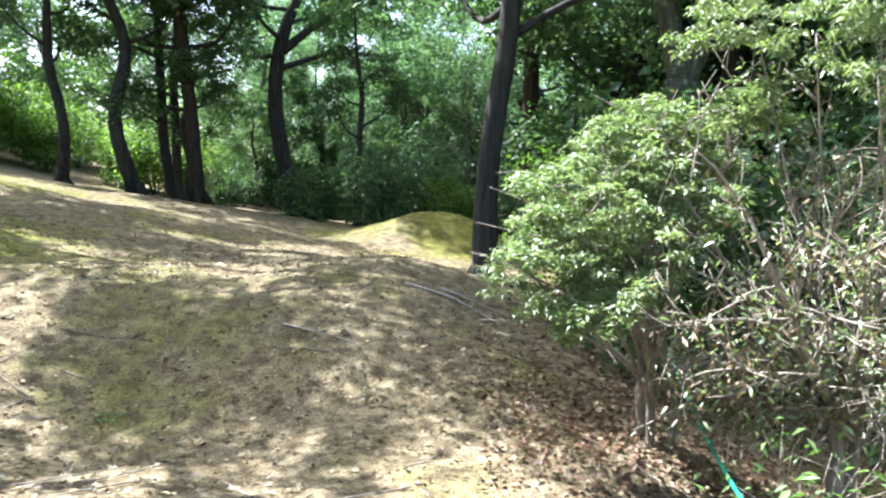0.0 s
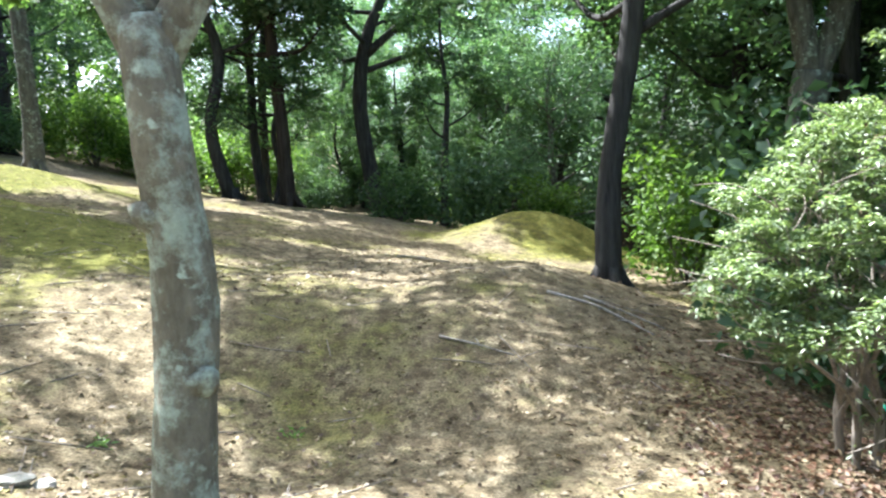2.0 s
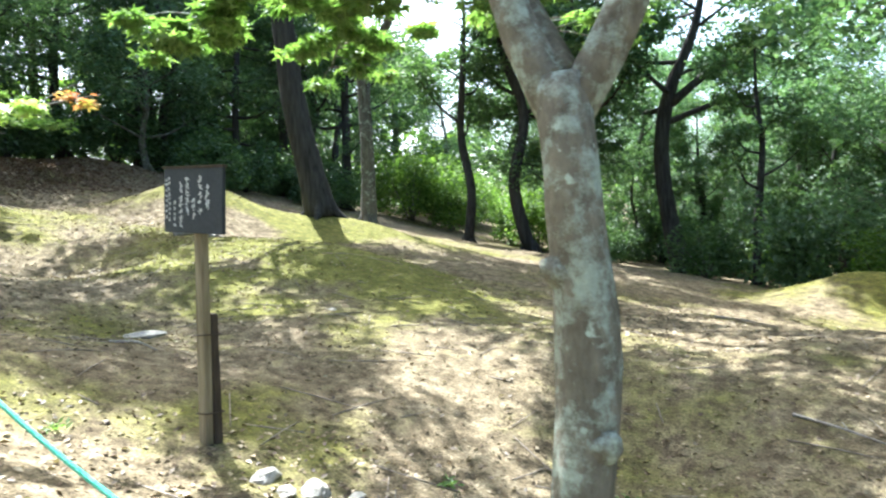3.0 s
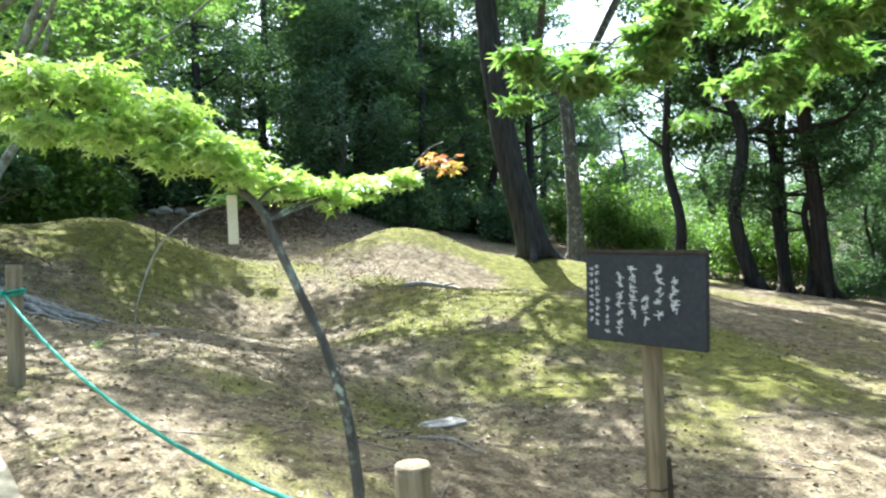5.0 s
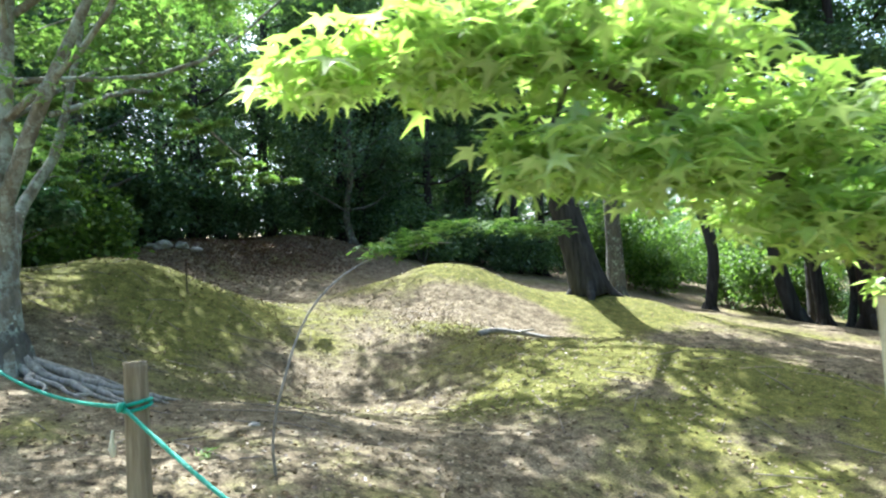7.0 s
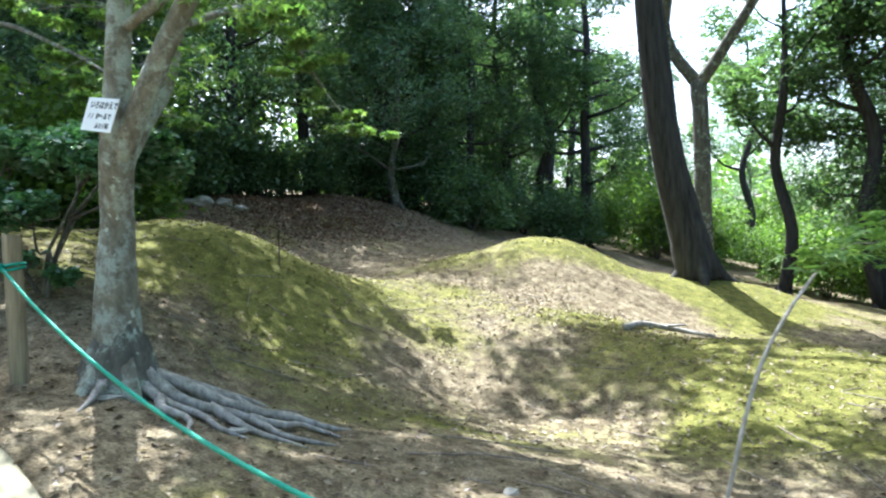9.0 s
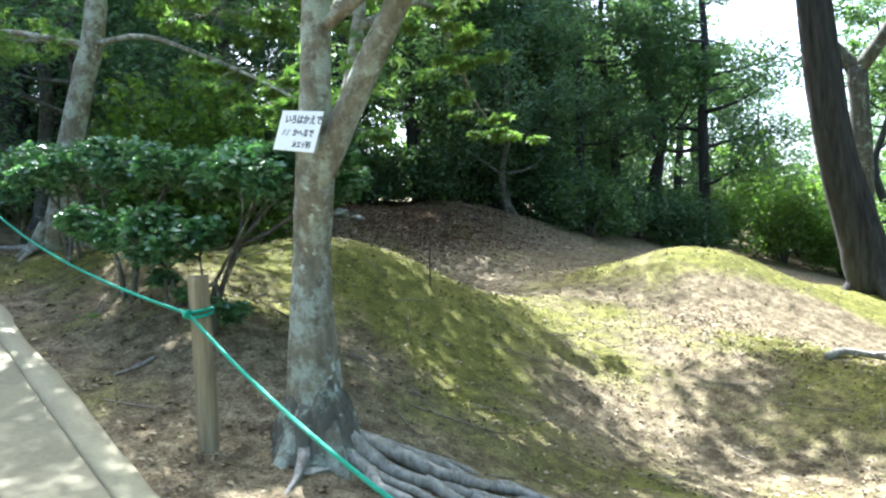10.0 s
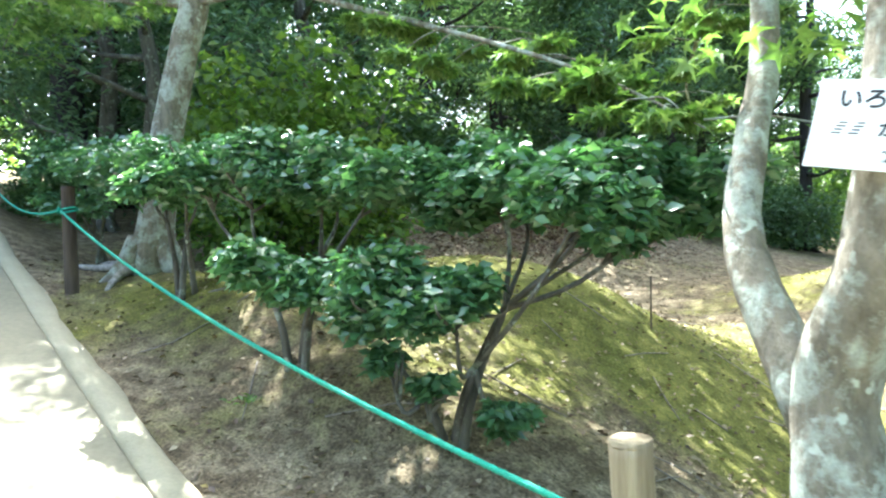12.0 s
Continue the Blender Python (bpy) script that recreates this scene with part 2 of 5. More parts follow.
class Tubes:
    """Collects tapered tubes with quads."""

    def __init__(self, seed=0):
        self.V, self.F, self.n = [], [], 0
        self.rng = np.random.default_rng(seed)

    def add(self, pts, radii, seg=8, rough=0.0, sub=4):
        P = np.array(pts, float)
        R = np.array(radii, float) if np.ndim(radii) else np.full(len(P), float(radii))
        if sub > 1 and len(P) > 2:
            k = np.arange(len(P))
            u = np.linspace(0, len(P) - 1, (len(P) - 1) * sub + 1)
            i = np.clip(u.astype(int), 0, len(P) - 2)
            f = (u - i)[:, None]
            T = np.gradient(P, axis=0)
            h = [2 * f**3 - 3 * f**2 + 1, f**3 - 2 * f**2 + f, -2 * f**3 + 3 * f**2, f**3 - f**2]
            R = np.interp(u, k, R)
            P = h[0] * P[i] + h[1] * T[i] + h[2] * P[i + 1] + h[3] * T[i + 1]
        T = np.gradient(P, axis=0)
        T /= np.linalg.norm(T, axis=1)[:, None] + 1e-9
        ref = np.array([1.0, 0.15, 0]) if abs(T[0][2]) > 0.7 else np.array([0, 0, 1.0])
        rings = []
        a = np.linspace(0, 2 * np.pi, seg, endpoint=False)
        for p, t, r in zip(P, T, R):
            n = ref - t * ref.dot(t)
            n /= np.linalg.norm(n) + 1e-9
            ref = n
            b = np.cross(t, n)
            rr = r * (1 + rough * self.rng.uniform(-1, 1, seg))
            rings.append(p + np.outer(np.cos(a) * rr, n) + np.outer(np.sin(a) * rr, b))
        m = len(P)
        V = np.concatenate(rings + [P[:1], P[-1:]])
        i, j = np.meshgrid(np.arange(m - 1), np.arange(seg), indexing="ij")
        q = np.stack([i * seg + j, i * seg + (j + 1) % seg, (i + 1) * seg + (j + 1) % seg, (i + 1) * seg + j], -1).reshape(-1, 4)
        tri = np.concatenate([q[:, [0, 1, 2]], q[:, [0, 2, 3]]])
        s = np.arange(seg)
        caps = np.concatenate([np.stack([np.full(seg, m * seg), (s + 1) % seg, s], -1), np.stack([np.full(seg, m * seg + 1), (m - 1) * seg + s, (m - 1) * seg + (s + 1) % seg], -1)])
        self.V.append(V)
        self.F.append(np.concatenate([tri, caps]) + self.n)
        self.n += len(V)
        return P

    def get(self):
        return np.concatenate(self.V), np.concatenate(self.F)


LEAF = (np.array([(0, 0, 0), (-0.3, 0.45, 0.1), (0, 1, -0.12), (0.3, 0.45, 0.1)]), np.array([(0, 2, 1), (0, 3, 2)]))
SLIM = (np.array([(0, 0, 0), (-0.17, 0.4, 0.05), (0, 1, -0.15), (0.17, 0.4, 0.05)]), np.array([(0, 2, 1), (0, 3, 2)]))


def palmate():
    v = [(0, 0, 0)]
    for k, ang in enumerate((-118, -62, 0, 62, 118)):
        ln = (0.5, 0.82, 1.0, 0.82, 0.5)[k]
        for d, r, z in ((-16, 0.42 * ln, 0.03), (0, ln, -0.10), (16, 0.42 * ln, 0.03)):
            a = radians(ang + d)
            v.append((r * math.sin(a), r * math.cos(a), z))
    f = []
    for k in range(5):
        a = 1 + 3 * k
        f += [(0, a + 1, a), (0, a + 2, a + 1)]
        if k < 4:
            f.append((0, a + 3, a + 2))
    return np.array(v), np.array(f)


PALM = palmate()


def leaves(rng, C, size, shape, droop=0.35, flat=0.6):
    """Leaves at the centres C, of about that size: flat nearer 1 lays them level."""
    C = np.asarray(C, float)
    n = len(C)
    T, F = shape
    az = rng.uniform(0, 2 * np.pi, n)
    a = np.stack([np.cos(az), np.sin(az), rng.normal(-droop, 0.3, n)], 1)
    a /= np.linalg.norm(a, axis=1)[:, None]
    up = np.stack([rng.normal(0, 1, n), rng.normal(0, 1, n), rng.normal(0, 0.6, n)], 1) * (1 - flat) + np.array([0, 0, 1.0]) * flat
    b = np.cross(a, up)
    b /= np.linalg.norm(b, axis=1)[:, None] + 1e-9
    c = np.cross(b, a)
    s = (size * rng.uniform(0.65, 1.3, n))[:, None, None]
    V = C[:, None] + s * (T[None, :, 0:1] * b[:, None] + T[None, :, 1:2] * a[:, None] + T[None, :, 2:3] * c[:, None])
    FF = F[None] + (np.arange(n) * len(T))[:, None, None]
    return V.reshape(-1, 3), FF.reshape(-1, 3)


def in_clumps(rng, centres, radii, n, flat=0.6, shell=0.5):
    """n points in flattened clumps round the centres."""
    centres = np.asarray(centres, float)
    radii = np.broadcast_to(np.asarray(radii, float), (len(centres),))
    w = radii**2 / (radii**2).sum()
    k = rng.choice(len(centres), n, p=w)
    d = rng.normal(0, 1, (n, 3))
    d /= np.linalg.norm(d, axis=1)[:, None]
    r = rng.uniform(shell, 1.0, n) ** 0.7 * rng.uniform(0.75, 1.12, n)
    return centres[k] + d * (r * radii[k])[:, None] * np.array([1, 1, flat])


# ---- the lie of the land ----
MOUNDS = [
    (-15.3, 5.2, 1.6, 1.5, 0.72), (-13.7, 11.1, 1.7, 1.4, 0.8), (-8.4, 8.4, 2.2, 1.2, 0.3), (-11.5, 13.5, 2.0, 1.6, 0.37),
    (0.1, 15.8, 1.7, 1.2, 0.95), (-2.5, 4.0, 2.0, 1.4, -0.5), (-11.5, 5.8, 2.2, 1.8, -0.64), (-16.0, 3.0, 3.0, 1.0, 0.50),
    (-6.8, 4.4, 2.0, 1.3, -0.36), (-0.4, 7.4, 2.0, 2.0, 0.5), (-6.5, 6.6, 1.6, 1.0, -0.05), (-24.0, 16.0, 5.0, 5.0, 0.7),
    (3.0, 4.6, 1.5, 2.6, -0.35), (-17.6, 9.0, 1.8, 1.6, -0.35), (-4.2, 2.3, 1.8, 1.0, -0.22), (-11.3, 3.4, 1.1, 0.8, -0.14), (-10.6, 10.2, 1.6, 1.2, -0.2), (-6.0, 27.0, 6.0, 6.0, -0.4),
    (-13.0, 26.0, 5.0, 6.0, -0.6), (-17.0, 5.7, 1.2, 1.2, 0.28), (-21.6, 10.2, 2.0, 2.4, 0.55), (-21.2, 14.2, 2.0, 2.0, 0.4),
]


def edge_y(x):
    return 0.73 - 0.0787 * np.clip(x, -60, 30)


def path_z(x):
    x = np.clip(x, -45, 25)
    u = np.clip(-x - 11.5, 0, 9)
    return 0.02 - 0.168 * x + 0.0048 * u * u


def ground_z(x, y):
    x, y = np.asarray(x, float), np.asarray(y, float)
    X, Y = np.clip(x, -40, 14), np.clip(y, -20, 42)
    z = 0.1012 - 0.1595 * X - 0.0208 * Y - 0.0012 * X * Y - 0.00047 * Y * Y
    for cx, cy, rx, ry, h in MOUNDS:
        z = z + h * np.exp(-(((X - cx) / rx) ** 2) - ((Y - cy) / ry) ** 2)
    z = z + 0.035 * np.sin(1.9 * X + 0.7 * Y) * np.sin(1.3 * Y - 0.8 * X) + 0.018 * np.sin(4.3 * X - 2.1 * Y) * np.sin(3.7 * Y + 1.1 * X)
    d = np.abs(y - (edge_y(x) - 1.3)) - 1.3
    k = np.clip((d + 0.1) / 1.15, 0, 1)
    k = k * k * (3 - 2 * k)
    return (path_z(x) - 0.05 * (d < -0.03)) * (1 - k) + z * k


def gz(x, y):
    return float(ground_z(x, y))


def mound_moss(x, y):
    m = np.zeros_like(x)
    for cx, cy, rx, ry, h in MOUNDS[:5]:
        m = m + min(1, abs(h) * 2 + 0.3) * np.exp(-(((x - cx) / rx / 1.3) ** 2) - ((y - cy) / ry / 1.3) ** 2)
    m = m + 0.5 * np.exp(-(((x + 7.2) / 3) ** 2) - ((y - 6.6) / 1.6) ** 2)
    for cx, cy, r in ((-12.7, 9.7, 0.8), (-11.9, 10.4, 0.7), (-6.9, 6.6, 0.6), (-8.2, 6.9, 0.5)):
        m = m - 0.9 * np.exp(-((x - cx) ** 2 + (y - cy) ** 2) / r ** 2)
    return np.clip(m, 0, 1)


def stretch(lo, hi, step, far):
    a = list(np.arange(lo, hi + step / 2, step))
    s, v = step, hi
    while v < far:
        s *= 1.35
        v += s
        a.append(v)
    s, v = step, lo
    while v > -far:
        s *= 1.35
        v -= s
        a.insert(0, v)
    return np.array(a)


def build_ground():
    xs, ys = stretch(-21, 4, 0.09, 400), stretch(-1.5, 18, 0.09, 400)
    X, Y = np.meshgrid(xs, ys, indexing="ij")
    rng = np.random.default_rng(5)
    near = (X > -22) & (X < 5) & (Y > -2) & (Y < 19)
    Z = ground_z(X, Y) + near * rng.normal(0, 0.006, X.shape) * (Y > edge_y(X) + 0.1)
    V = np.stack([X, Y, Z], -1).reshape(-1, 3)
    ny = len(ys)
    i, j = np.meshgrid(np.arange(len(xs) - 1), np.arange(ny - 1), indexing="ij")
    F = np.stack([i * ny + j, (i + 1) * ny + j, (i + 1) * ny + j + 1, i * ny + j + 1], -1).reshape(-1, 4)
    ob = part_np("ground", V, F, M_GROUND, smooth=True)
    at = ob.data.attributes.new("moss", "FLOAT", "POINT")
    at.data.foreach_set("value", mound_moss(X, Y).astype(np.float32).ravel())
    tagged(ob, "uneven woodland ground of dry soil, leaf litter and moss", "ground", kind="structure")


build_ground()


def build_path():
    for name, a, b, mat, top, lab in (("path", -2.6, -0.17, M_PATH, 0.0, "pale worn concrete footpath sloping uphill"), ("kerb", -0.17, 0.0, M_KERB, 0.005, "flush sandy concrete kerb strip beside the footpath")):
        xs = np.arange(-45, 25.1, 0.25)
        rng = np.random.default_rng(3)
        wob = 0.012 * np.sin(xs * 3.1) + rng.normal(0, 0.006, len(xs)) if name == "kerb" else 0 * xs
        ya, yb = edge_y(xs) + a + (0.006 if name == "kerb" else 0), edge_y(xs) + b + wob
        z = path_z(xs) + top
        rows = [np.stack([xs, ya, z - 0.12], 1), np.stack([xs, ya, z], 1), np.stack([xs, yb - 0.012, z], 1), np.stack([xs, yb, z - 0.012], 1), np.stack([xs, yb, z - 0.12], 1)]
        n = len(xs)
        V = np.concatenate(rows)
        F = [(r * n + i, r * n + i + 1, (r + 1) * n + i + 1, (r + 1) * n + i) for r in range(4) for i in range(n - 1)]
        ob = part_np(name, V, np.array(F)[:, ::-1], mat)
        tagged(ob, lab, name, kind="structure")


build_path()


# ---- trees ----
def grow(seed, trunk, radii, limbs=(), auto=8, crown_from=0.45, spread=2.2, rise=1.2, clump=0.7, n=9000, leaf=0.12, shape=LEAF, flat=0.55, bottom=None, sub_n=4, extra=(), puff=1.0, shade_canopy=(), sprays=()):
    """Trunk with limbs, and the leaves' centres. trunk: points from the base at 0, 0, 0. shade_canopy: boxes of unseen
    high sprays added to shade the ground (x0, x1, y0, y1, z0, z1, how many, radius). sprays: flat layers of leaves
    along a line (points, reach, how many).
    """
    rng = np.random.default_rng(seed)
    tb = Tubes(seed)
    P = tb.add(trunk, radii, 12, 0.05)
    r0 = min(radii[0], 0.3)
    for k in range(5):
        a = k * 1.257 + rng.uniform(-0.4, 0.4)
        d = np.array([math.cos(a), math.sin(a), 0])
        tb.add([d * r0 * 0.5 + (0, 0, r0 * 1.6), d * r0 * 1.25 + (0, 0, r0 * 0.35), d * r0 * 2.2 + (0, 0, -0.08)], [r0 * 0.5, r0 * 0.4, r0 * 0.18], 6)
    ends = []
    tips = []
    for pts, rad in limbs:
        Q = tb.add(pts, rad, 8, 0.05)
        if rad[-1] > 0.007:
            tips.append((Q[-1], Q[-1] - Q[-3], rad[-1]))
            ends += [Q[-1], Q[len(Q) * 3 // 4]]
    L = len(P)
    for k in range(auto):
        f = crown_from + (1 - crown_from) * (k + rng.uniform(0, 0.8)) / auto
        q = P[min(L - 1, int(f * (L - 1)))]
        rr = np.interp(f, np.linspace(0, 1, len(radii)), radii)
        a = k * 2.4 + rng.uniform(-0.5, 0.5)
        d = np.array([math.cos(a), math.sin(a), 0]) * spread * rng.uniform(0.55, 1.1) * (1.25 - 0.6 * (f - crown_from) / (1 - crown_from + 1e-6))
        e = q + d + (0, 0, rise * rng.uniform(0.5, 1.2))
        m = q + d * 0.5 + (0, 0, rise * rng.uniform(0.1, 0.5)) + rng.normal(0, 0.12, 3)
        Q = tb.add([q, m, e], [rr * 0.5, rr * 0.32, rr * 0.12], 6)
        tips.append((e, e - m, rr * 0.15))
        ends += [e, (m + e) / 2]
    if auto:
        tips.append((P[-1], P[-1] - P[-4], radii[-1]))
        ends.append(P[-1])
    ends += [np.array(p) for p in extra]
    for e, d, rr in tips:
        d = d / (np.linalg.norm(d) + 1e-9)
        for k in range(sub_n):
            v = d + rng.normal(0, 0.75, 3)
            v /= np.linalg.norm(v)
            g = e + v * rng.uniform(0.5, 1.0) * clump * 1.6
            tb.add([e - d * 0.1, (e + g) / 2 + rng.normal(0, 0.06, 3), g], [min(max(rr * 0.7, 0.012), 0.03), min(max(rr * 0.45, 0.009), 0.018), 0.005], 5, sub=2)
            ends.append(g)
    C = in_clumps(rng, ends, rng.uniform(0.5, 1.3, len(ends)) * clump * puff, n, flat)
    high = np.random.default_rng(seed + 900)
    # out-of-view leaf clumps on long twigs, added only to cast dappled shade
    for x0, x1, y0, y1, z0, z1, count, rad in shade_canopy:
        Q = high.uniform((x0, y0, z0), (x1, y1, z1), (count, 3))
        R = high.uniform(0.55, 1.35, count) * rad
        hub = np.array([(x0 + x1) / 2, (y0 + y1) / 2, z0 - 0.6])
        tb.add([P[-1], (P[-1] + hub) / 2 + (0, 0, 0.7), hub], [0.07, 0.055, 0.035], 6)
        for q in Q:
            tb.add([hub, (hub + q) / 2 + high.normal(0, 0.2, 3), q], [0.03, 0.018, 0.006], 4, sub=2)
        C = np.concatenate([C, in_clumps(high, Q, R, int(330 * (R ** 2).sum() * (0.17 / leaf) ** 2), 0.5, 0.1)])
    if bottom is not None:
        C = C[C[:, 2] > bottom]
    for line, reach, count in sprays:
        line = np.array(line, float)
        k = max(26, count // 80)
        u = high.uniform(0, len(line) - 1.001, k)
        i = u.astype(int)
        base = line[i] + (u - i)[:, None] * (line[i + 1] - line[i])
        tipsy = base + high.normal(0, 1, (k, 3)) * np.array([reach, reach, reach * 0.25]) - (0, 0, 0.04)
        for q, g in zip(base, tipsy):
            tb.add([q, (q + g) / 2 + (0, 0, 0.03), g], [0.006, 0.004, 0.002], 4, sub=2)
        C = np.concatenate([C, in_clumps(high, tipsy, np.full(k, reach * 0.6), count, 0.22, 0.1)])
    V, F = leaves(rng, C, leaf, shape)
    return tb.get(), (V, F)


def tree(name, at, geo, bark, leaf, label, group="", rot=0.0, category="tree"):
    ob = thing(name, at, label, category, group, rot=rot)
    (tv, tf), (lv, lf) = geo
    part_np("trunk", tv, tf, bark, ob, smooth=True)
    part_np("crown", lv, lf, leaf, ob)
    return ob


def rel(base, *pts):
    b = np.array(base)
    return [tuple(np.array(p) - b) for p in pts]


def box(base, x0, x1, y0, y1, z0, z1, count, rad):
    return (x0 - base[0], x1 - base[0], y0 - base[1], y1 - base[1], z0 - base[2], z1 - base[2], count, rad)


# forked tree with lichen by the path
b = (-1.89, 2.0, gz(-1.89, 2.0) - 0.03)
# the high box of leaves is out of view, added to shade the soil
tree("maple_tree", b, grow(11, rel(b, b, (-1.885, 2.01, 0.7), (-1.86, 2.07, 1.25), (-1.89, 2.05, 1.84), (-1.92, 2.1, 2.1)), [0.125, 0.098, 0.1, 0.085, 0.09],
     limbs=[(rel(b, (-1.87, 2.05, 0.98), (-1.79, 2.0, 1.03), (-1.76, 1.98, 1.06)), [0.085, 0.055, 0.006]), (rel(b, (-1.87, 2.03, 0.52), (-1.8, 1.98, 0.5), (-1.775, 1.96, 0.48)), [0.09, 0.055, 0.006]), (rel(b, (-1.87, 2.06, 1.5), (-1.94, 2.0, 1.54), (-1.97, 1.98, 1.56)), [0.08, 0.045, 0.006]),
            (rel(b, (-1.93, 2.1, 2.0), (-2.08, 2.1, 2.35), (-2.25, 2.2, 2.9), (-2.7, 2.6, 4.2)), [0.075, 0.062, 0.055, 0.03]),
            (rel(b, (-1.9, 2.1, 2.0), (-1.72, 2.15, 2.35), (-1.62, 2.2, 2.8), (-1.2, 2.3, 4.4)), [0.075, 0.065, 0.06, 0.03]),
            (rel(b, (-2.25, 2.2, 2.9), (-3.2, 2.75, 3.3), (-4.0, 3.02, 3.16), (-4.9, 3.2, 3.02)), [0.045, 0.03, 0.018, 0.006]),
            (rel(b, (-3.2, 2.75, 3.3), (-3.8, 3.6, 3.1), (-4.4, 4.2, 2.94)), [0.025, 0.018, 0.006]), (rel(b, (-2.4, 2.35, 3.3), (-2.65, 3.4, 3.15), (-2.9, 4.4, 2.95)), [0.025, 0.016, 0.006]),
            (rel(b, (-2.7, 2.6, 4.2), (-3.4, 3.0, 5.6), (-3.9, 2.3, 6.9), (-4.5, 1.5, 7.6)), [0.04, 0.035, 0.025, 0.01]),
            (rel(b, (-3.4, 3.0, 5.6), (-4.4, 5.2, 6.9), (-5.8, 7.2, 7.6)), [0.035, 0.025, 0.01]),
            (rel(b, (-1.2, 2.3, 4.4), (-0.4, 3.0, 5.6), (0.6, 3.8, 6.8)), [0.035, 0.028, 0.012]),
            (rel(b, (-3.4, 3.0, 5.6), (-3.2, 5.0, 6.9), (-3.6, 6.8, 7.4)), [0.035, 0.025, 0.01])],
     auto=0, clump=0.55, n=12500, leaf=0.08, shape=PALM, flat=0.4, sub_n=7, bottom=3.6, sprays=[(rel(b, (-2.9, 2.65, 3.25), (-3.8, 2.95, 3.2), (-4.4, 3.1, 3.1), (-4.85, 3.2, 3.02)), 0.25, 2900), (rel(b, (-3.3, 3.1, 3.15), (-3.9, 3.7, 3.05), (-4.4, 4.2, 2.92)), 0.28, 1900), (rel(b, (-2.4, 2.8, 3.2), (-2.7, 3.6, 3.1), (-2.9, 4.4, 2.92)), 0.3, 1500)], puff=1.15, shade_canopy=[box(b, -7.4, -5.4, 5.8, 8.4, 7.8, 9.2, 16, 0.34)]), M_BARK_LICHEN, L_MAPLE, "forked maple with grey lichen-spotted bark by the footpath")

# maple with the name plate
b = (-12.18, 2.52, gz(-12.18, 2.52) - 0.05)
# high limbs, extra clumps and three boxes are unseen, placed to shade foreground and mound
ob_b = tree("maple_tree", b, grow(12, rel(b, b, (-12.19, 2.53, 2.75), (-12.2, 2.55, 3.1), (-12.05, 2.48, 3.5), (-12.02, 2.5, 4.2), (-12.0, 2.6, 6.0)), [0.17, 0.115, 0.1, 0.1, 0.075, 0.04],
     limbs=[(rel(b, (-12.0, 2.6, 5.2), (-11.4, 4.0, 6.6), (-10.4, 5.6, 7.6)), [0.04, 0.03, 0.012]), (rel(b, (-12.0, 2.6, 5.4), (-12.4, 4.4, 6.6), (-12.6, 6.2, 7.5), (-12.9, 7.4, 7.7)), [0.04, 0.03, 0.018, 0.01]), (rel(b, (-13.2, 3.8, 6.6), (-14.2, 5.6, 7.3), (-15.2, 6.8, 7.6)), [0.03, 0.022, 0.01]), (rel(b, (-12.0, 2.6, 5.5), (-13.2, 3.8, 6.6), (-14.6, 5.0, 7.4)), [0.04, 0.03, 0.012]), (rel(b, (-12.05, 2.48, 3.42), (-11.8, 2.53, 3.8), (-11.5, 2.6, 4.25), (-10.9, 2.9, 5.4)), [0.075, 0.07, 0.06, 0.03]),
            (rel(b, (-12.22, 2.58, 2.9), (-12.5, 2.76, 3.42), (-12.55, 2.96, 3.79), (-12.58, 3.19, 4.24), (-12.8, 3.6, 5.8)), [0.085, 0.062, 0.055, 0.05, 0.025]),
            (rel(b, (-12.22, 2.98, 4.4), (-13.2, 4.6, 5.15), (-14.5, 6.6, 4.9), (-14.8, 7.4, 4.65)), [0.03, 0.025, 0.015, 0.006])],
     auto=9, crown_from=0.8, spread=3.6, rise=2.0, clump=0.6, n=17000, leaf=0.082, shape=PALM, flat=0.4, sub_n=6, bottom=1.7, sprays=[(rel(b, (-13.0, 4.3, 5.15), (-14.0, 5.8, 5.0), (-14.8, 7.4, 4.6)), 0.26, 1900)], extra=rel(b, (-13.6, 6.0, 7.4), (-13.0, 5.2, 7.2), (-11.6, 5.4, 7.3), (-14.0, 4.2, 7.0), (-12.2, 4.8, 6.9), (-10.8, 4.6, 7.0), (-14.6, 5.6, 7.6), (-10.2, 6.3, 7.8), (-9.7, 5.8, 7.7), (-15.5, 6.6, 7.6), (-14.8, 7.2, 7.7), (-13.8, 7.0, 7.6), (-12.8, 6.8, 7.6), (-11.8, 6.6, 7.6), (-11.0, 7.3, 7.7), (-15.7, 5.6, 7.5), (-12.1, 7.5, 7.7), (-13.3, 7.7, 7.8), (-15.0, 4.6, 7.3), (-14.2, 6.3, 7.5)), puff=1.05, shade_canopy=[box(b, -19.8, -15.6, 4.8, 8.6, 9.0, 10.2, 44, 0.36), box(b, -15.6, -11.6, 4.8, 7.2, 8.6, 9.6, 46, 0.36), box(b, -11.8, -8.7, 4.9, 7.6, 8.0, 9.2, 36, 0.36)]), M_BARK_PALE, L_MAPLE, "maple with pale lichened bark and exposed roots")

